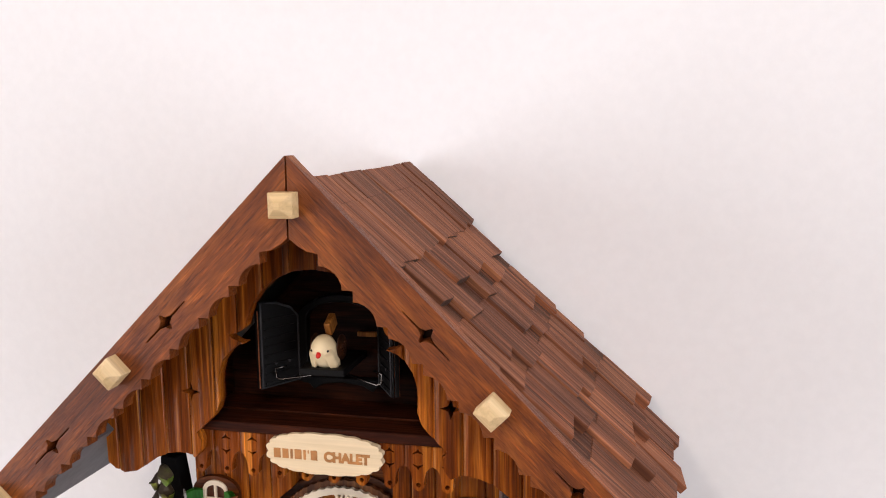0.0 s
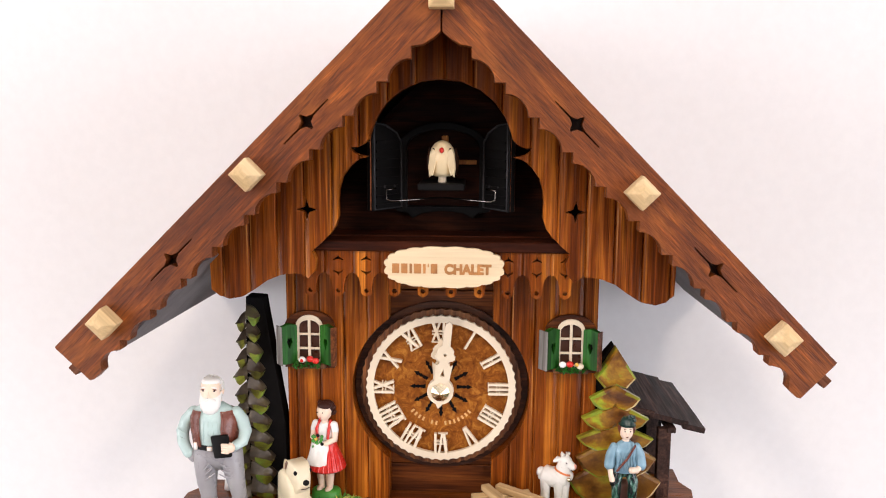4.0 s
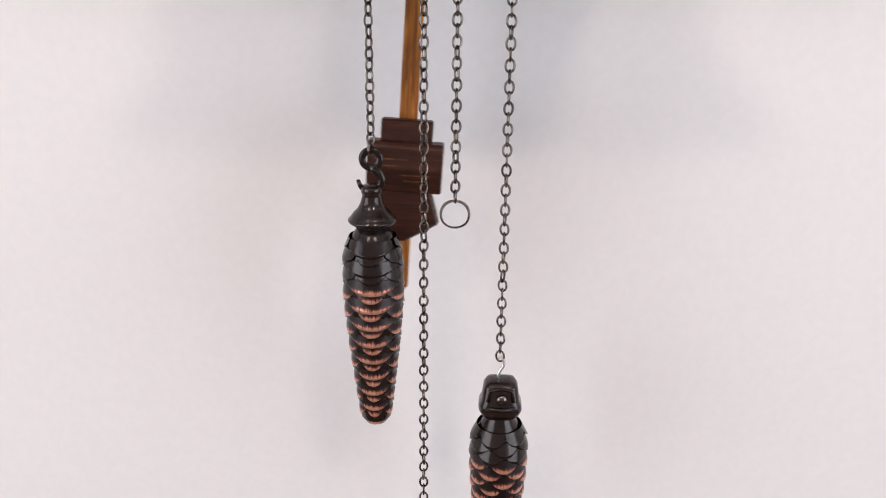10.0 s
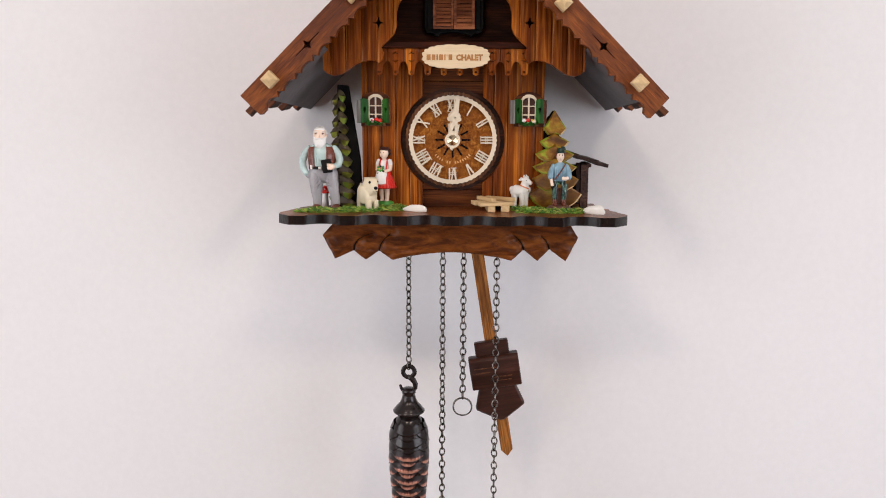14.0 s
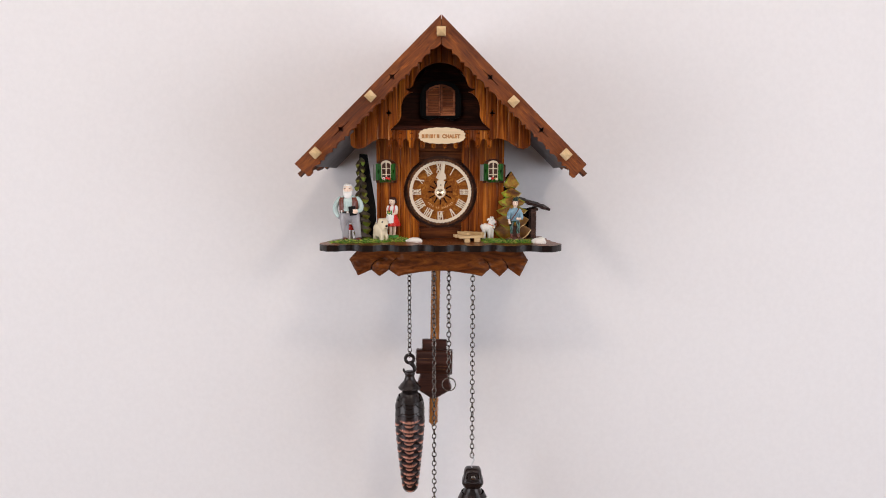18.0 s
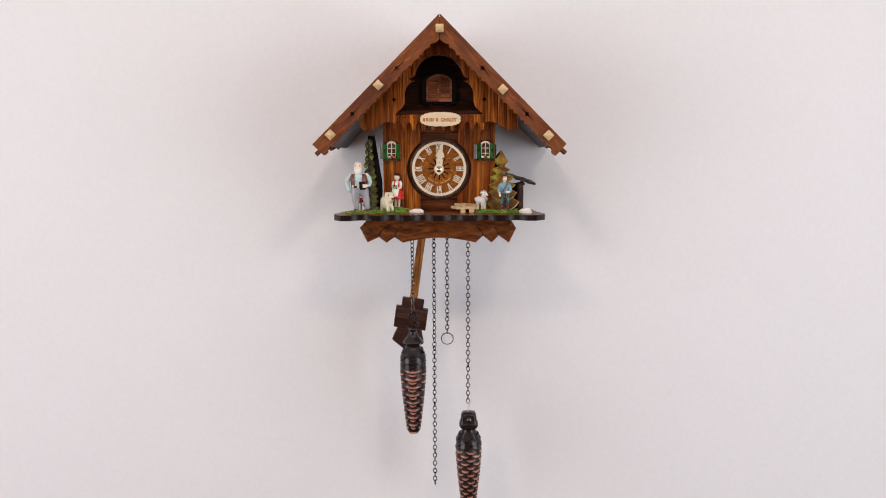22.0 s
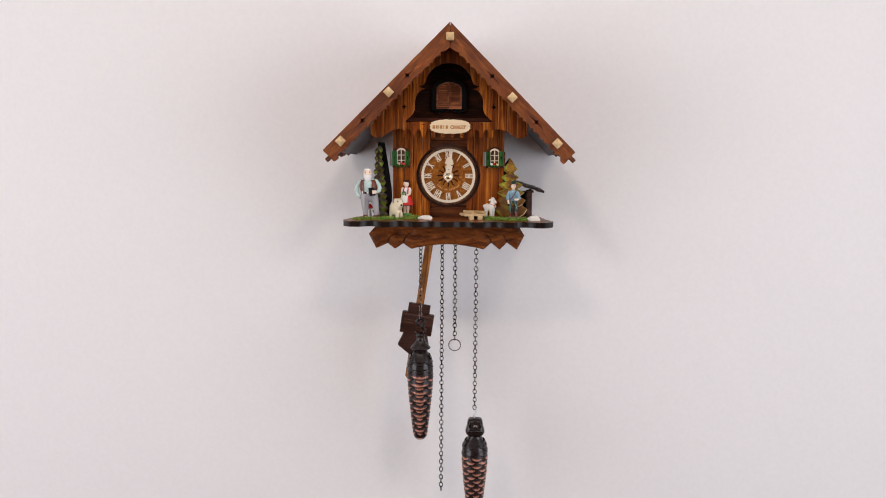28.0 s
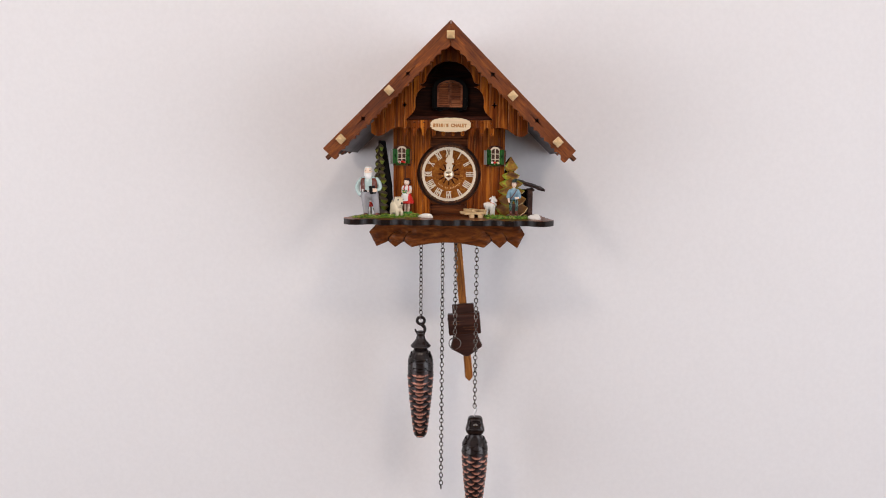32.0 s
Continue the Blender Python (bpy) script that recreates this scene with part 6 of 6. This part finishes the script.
LATHS = [(-2.2, -3.0, 0.1, 18, 3.8, 94, 5.0), (8.2, -1.0, 0.1, 17, 3.8, 86, 5.6), (1.8, -8.0, 4.0, 24.5, 2.5, 19, 4.0), (-1.2, -1.8, 4.05, 25.0, 2.5, 17, 4.2), (-3.2, 4.4, 4.0, 24.0, 2.5, 13, 4.0),
         (-5.0, -2.4, 6.7, 20.5, 2.6, -62, 3.6), (4.4, 0.6, 6.7, 22.5, 2.6, -36, 3.4)]
for x, y, z, ln, h, turn, w in LATHS:
    bm = bmesh.new()
    box(bm, -ln / 2, ln / 2, -w / 2, w / 2, 0, h, bev=0.25)
    lt = part("lath", bm, PALE, stack)
    lt.location, lt.rotation_euler = (x * MM, y * MM, z * MM), (0, 0, radians(turn))


def stone(at, r, seed, turn, label):
    bm = bmesh.new()
    vs = bmesh.ops.create_icosphere(bm, subdivisions=3, radius=1)["verts"]
    for v in vs:
        k = 1 + 0.22 * noise.noise(v.co * 1.3 + Vector((seed, 0, 0))) + 0.06 * noise.noise(v.co * 5 + Vector((seed, 3, 0)))
        v.co = Vector((v.co.x * r[0] * k * (1 - 0.25 * v.co.x), v.co.y * r[1] * k, max(v.co.z, -0.45) * r[2] * k))
    low = min(v.co.z for v in vs)
    bmesh.ops.translate(bm, verts=vs, vec=(0, 0, -low))
    ob = part("stone", bm, CHALK, None)
    ob.matrix_basis = pose(at[0] * MM, at[1] * MM, 1.5 + at[2] * MM, 0, 0, turn)
    return tagged(ob, label, "stone", "white stones")


stone((-24.8, -80.0, 0.05), (8.4, 2.6, 3.4), 2.0, -24, "elongated white stone lying on the platform")
stone((93.6, -84.6, 0.05), (7.0, 4.6, 3.9), 7.0, -14, "pointed white stone on the moss edge")

# toadstool
ts = thing("toadstool", "small red toadstool with white dots and stem", "toadstool", (-91.5, -52, 0))
bm = bmesh.new()
lathe(bm, [(2.6, 0), (2.2, 4), (1.9, 9), (1.8, 10.5)], 14)
part("stem", bm, WHITE, ts, smooth=True)
bm = bmesh.new()
lathe(bm, [(4.6, 9.6), (5.0, 10.2), (4.4, 12.4), (2.6, 14.2), (0.3, 14.9)], 18)
cap = part("cap", bm, RED, ts, smooth=True)
bm = bmesh.new()
for k in range(9):
    a, e = k * 2.4, 0.3 + 0.12 * k
    blob(bm, 0, (4.6 * math.cos(a) * math.cos(e), 4.6 * math.sin(a) * math.cos(e), 10.2 + 4.4 * math.sin(e)), (0.6, 0.6, 0.6), sub=1)
part("dots", bm, WHITE, cap, smooth=True)


# dyed moss: short clippings heaped on the platform
def moss_material():
    m, nt, b = nodes_of("dyed_moss")
    geo = nt.nodes.new("ShaderNodeNewGeometry")
    col = ramp(nt, geo.outputs["Random Per Island"], [(0.0, (0.02, 0.09, 0.01)), (0.3, (0.06, 0.23, 0.02)), (0.58, (0.19, 0.36, 0.035)), (0.85, (0.42, 0.45, 0.07)), (1.0, (0.6, 0.5, 0.16))])
    nt.links.new(col, b.inputs["Base Color"])
    b.inputs["Roughness"].default_value = 0.75
    return m


MOSS = moss_material()


def moss(label, blobs, count, seed):
    rr2 = random.Random(seed)
    verts, faces = [], []
    for k in range(count):
        cx, cy, rx, ry, h = rr2.choice(blobs)
        q, e = rr2.uniform(0, 2 * math.pi), math.sqrt(rr2.random())
        e *= 1 + 0.14 * math.sin(3 * q + seed) + 0.08 * math.sin(7 * q)
        x, y = cx + rx * e * math.cos(q), cy + ry * e * math.sin(q)
        z = 0.3 + rr2.random() * 0.65 * h * max(0.12, 1 - e * e)
        a, t2, ln, w = rr2.uniform(0, 2 * math.pi), rr2.uniform(-0.3, 0.6), rr2.uniform(2.0, 5.4), rr2.uniform(0.22, 0.45)
        d = Vector((math.cos(a) * math.cos(t2), math.sin(a) * math.cos(t2), math.sin(t2)))
        n = d.cross(Vector((0, 0, 1))).normalized() * w
        u = Vector((0, 0, 0.28))
        p = Vector((x, y, z))
        bend = Vector((rr2.uniform(-0.6, 0.6), rr2.uniform(-0.6, 0.6), -0.3))
        e2 = p + d * ln + bend
        e2.z = max(e2.z, 0.2)
        m1 = p + d * ln * 0.5
        i = len(verts)
        verts += [(p - n), (p + n), (p + u), (m1 - n), (m1 + n), (m1 + u * 1.3), e2]
        faces += [(i, i + 1, i + 4, i + 3), (i + 1, i + 2, i + 5, i + 4), (i + 2, i, i + 3, i + 5), (i + 3, i + 4, i + 6), (i + 4, i + 5, i + 6), (i + 5, i + 3, i + 6), (i, i + 2, i + 1)]
    me = bpy.data.meshes.new("moss")
    me.from_pydata([tuple(v * MM) for v in verts], [], faces)
    me.materials.append(MOSS)
    ob = new("moss", me)
    ob.location = (0, 0, 1.5)
    return tagged(ob, label, "moss", kind="stuff")


moss("dyed green moss clippings under the old man, dog and girl", [(-88, -82, 17, 8.5, 3.0), (-70, -78, 17, 10, 3.4), (-52, -70, 15, 9, 3.6), (-40, -66, 9, 5, 4.6)], 2900, 3)
moss("dyed green moss clippings under the lamb and boy", [(53, -77, 12, 7, 3.6), (68, -79, 15, 8, 3.6), (82, -78, 9, 6, 3.2), (46, -66, 7, 8, 3.0)], 2000, 8)


# ---- what moves ----
def motions():
    swing, period, peak, lean = 8.8, 0.852, 8.016, 0.25
    rows = []
    n = int(32.0 / (period / 10))
    for k in range(n + 1):
        t = k * period / 10
        rows.append((t, pose(*PIVOT, 0, -lean - swing * math.cos(2 * math.pi * (t - peak) / period), 0)))
    rows.append((32.0, pose(*PIVOT, 0, -lean - swing * math.cos(2 * math.pi * (32.0 - peak) / period), 0)))
    walk(pendulum, rows)
    bx, by, bz = bird.location
    nod, bow = pose(bx, by, bz - 0.0024, 27), pose(bx, by - 0.002, bz - 0.0005, 42)
    walk(bird, [(0, nod), (1.58, nod), (1.7, bow), (2.1, bow), (2.2, pose(bx, by, bz)), (8.5, pose(bx, by, bz)), (9.2, pose(bx, by + 0.026, bz)), (32, pose(bx, by + 0.026, bz))])
    for s, wg in wings:
        x, y, z = wg.location
        shut, spread = pose(x, y, z), pose(x, y, z, 0, -62 * s, 25 * s)
        walk(wg, [(0, shut), (1.58, shut), (1.7, spread), (2.1, spread), (2.2, shut), (32, shut)])
    ax, ay, az = arm.location
    walk(arm, [(0, pose(ax, ay, az)), (8.5, pose(ax, ay, az)), (9.2, pose(ax, ay + 0.026, az)), (32, pose(ax, ay + 0.026, az))])
    for s, lf in leaves:
        x, y, z = lf.location
        turn = 122 * s
        walk(lf, [(0, pose(x, y, z, 0, 0, turn)), (8.7, pose(x, y, z, 0, 0, turn)), (9.0, pose(x, y, z, 0, 0, turn / 2)), (9.3, pose(x, y, z)), (32, pose(x, y, z))])


motions()
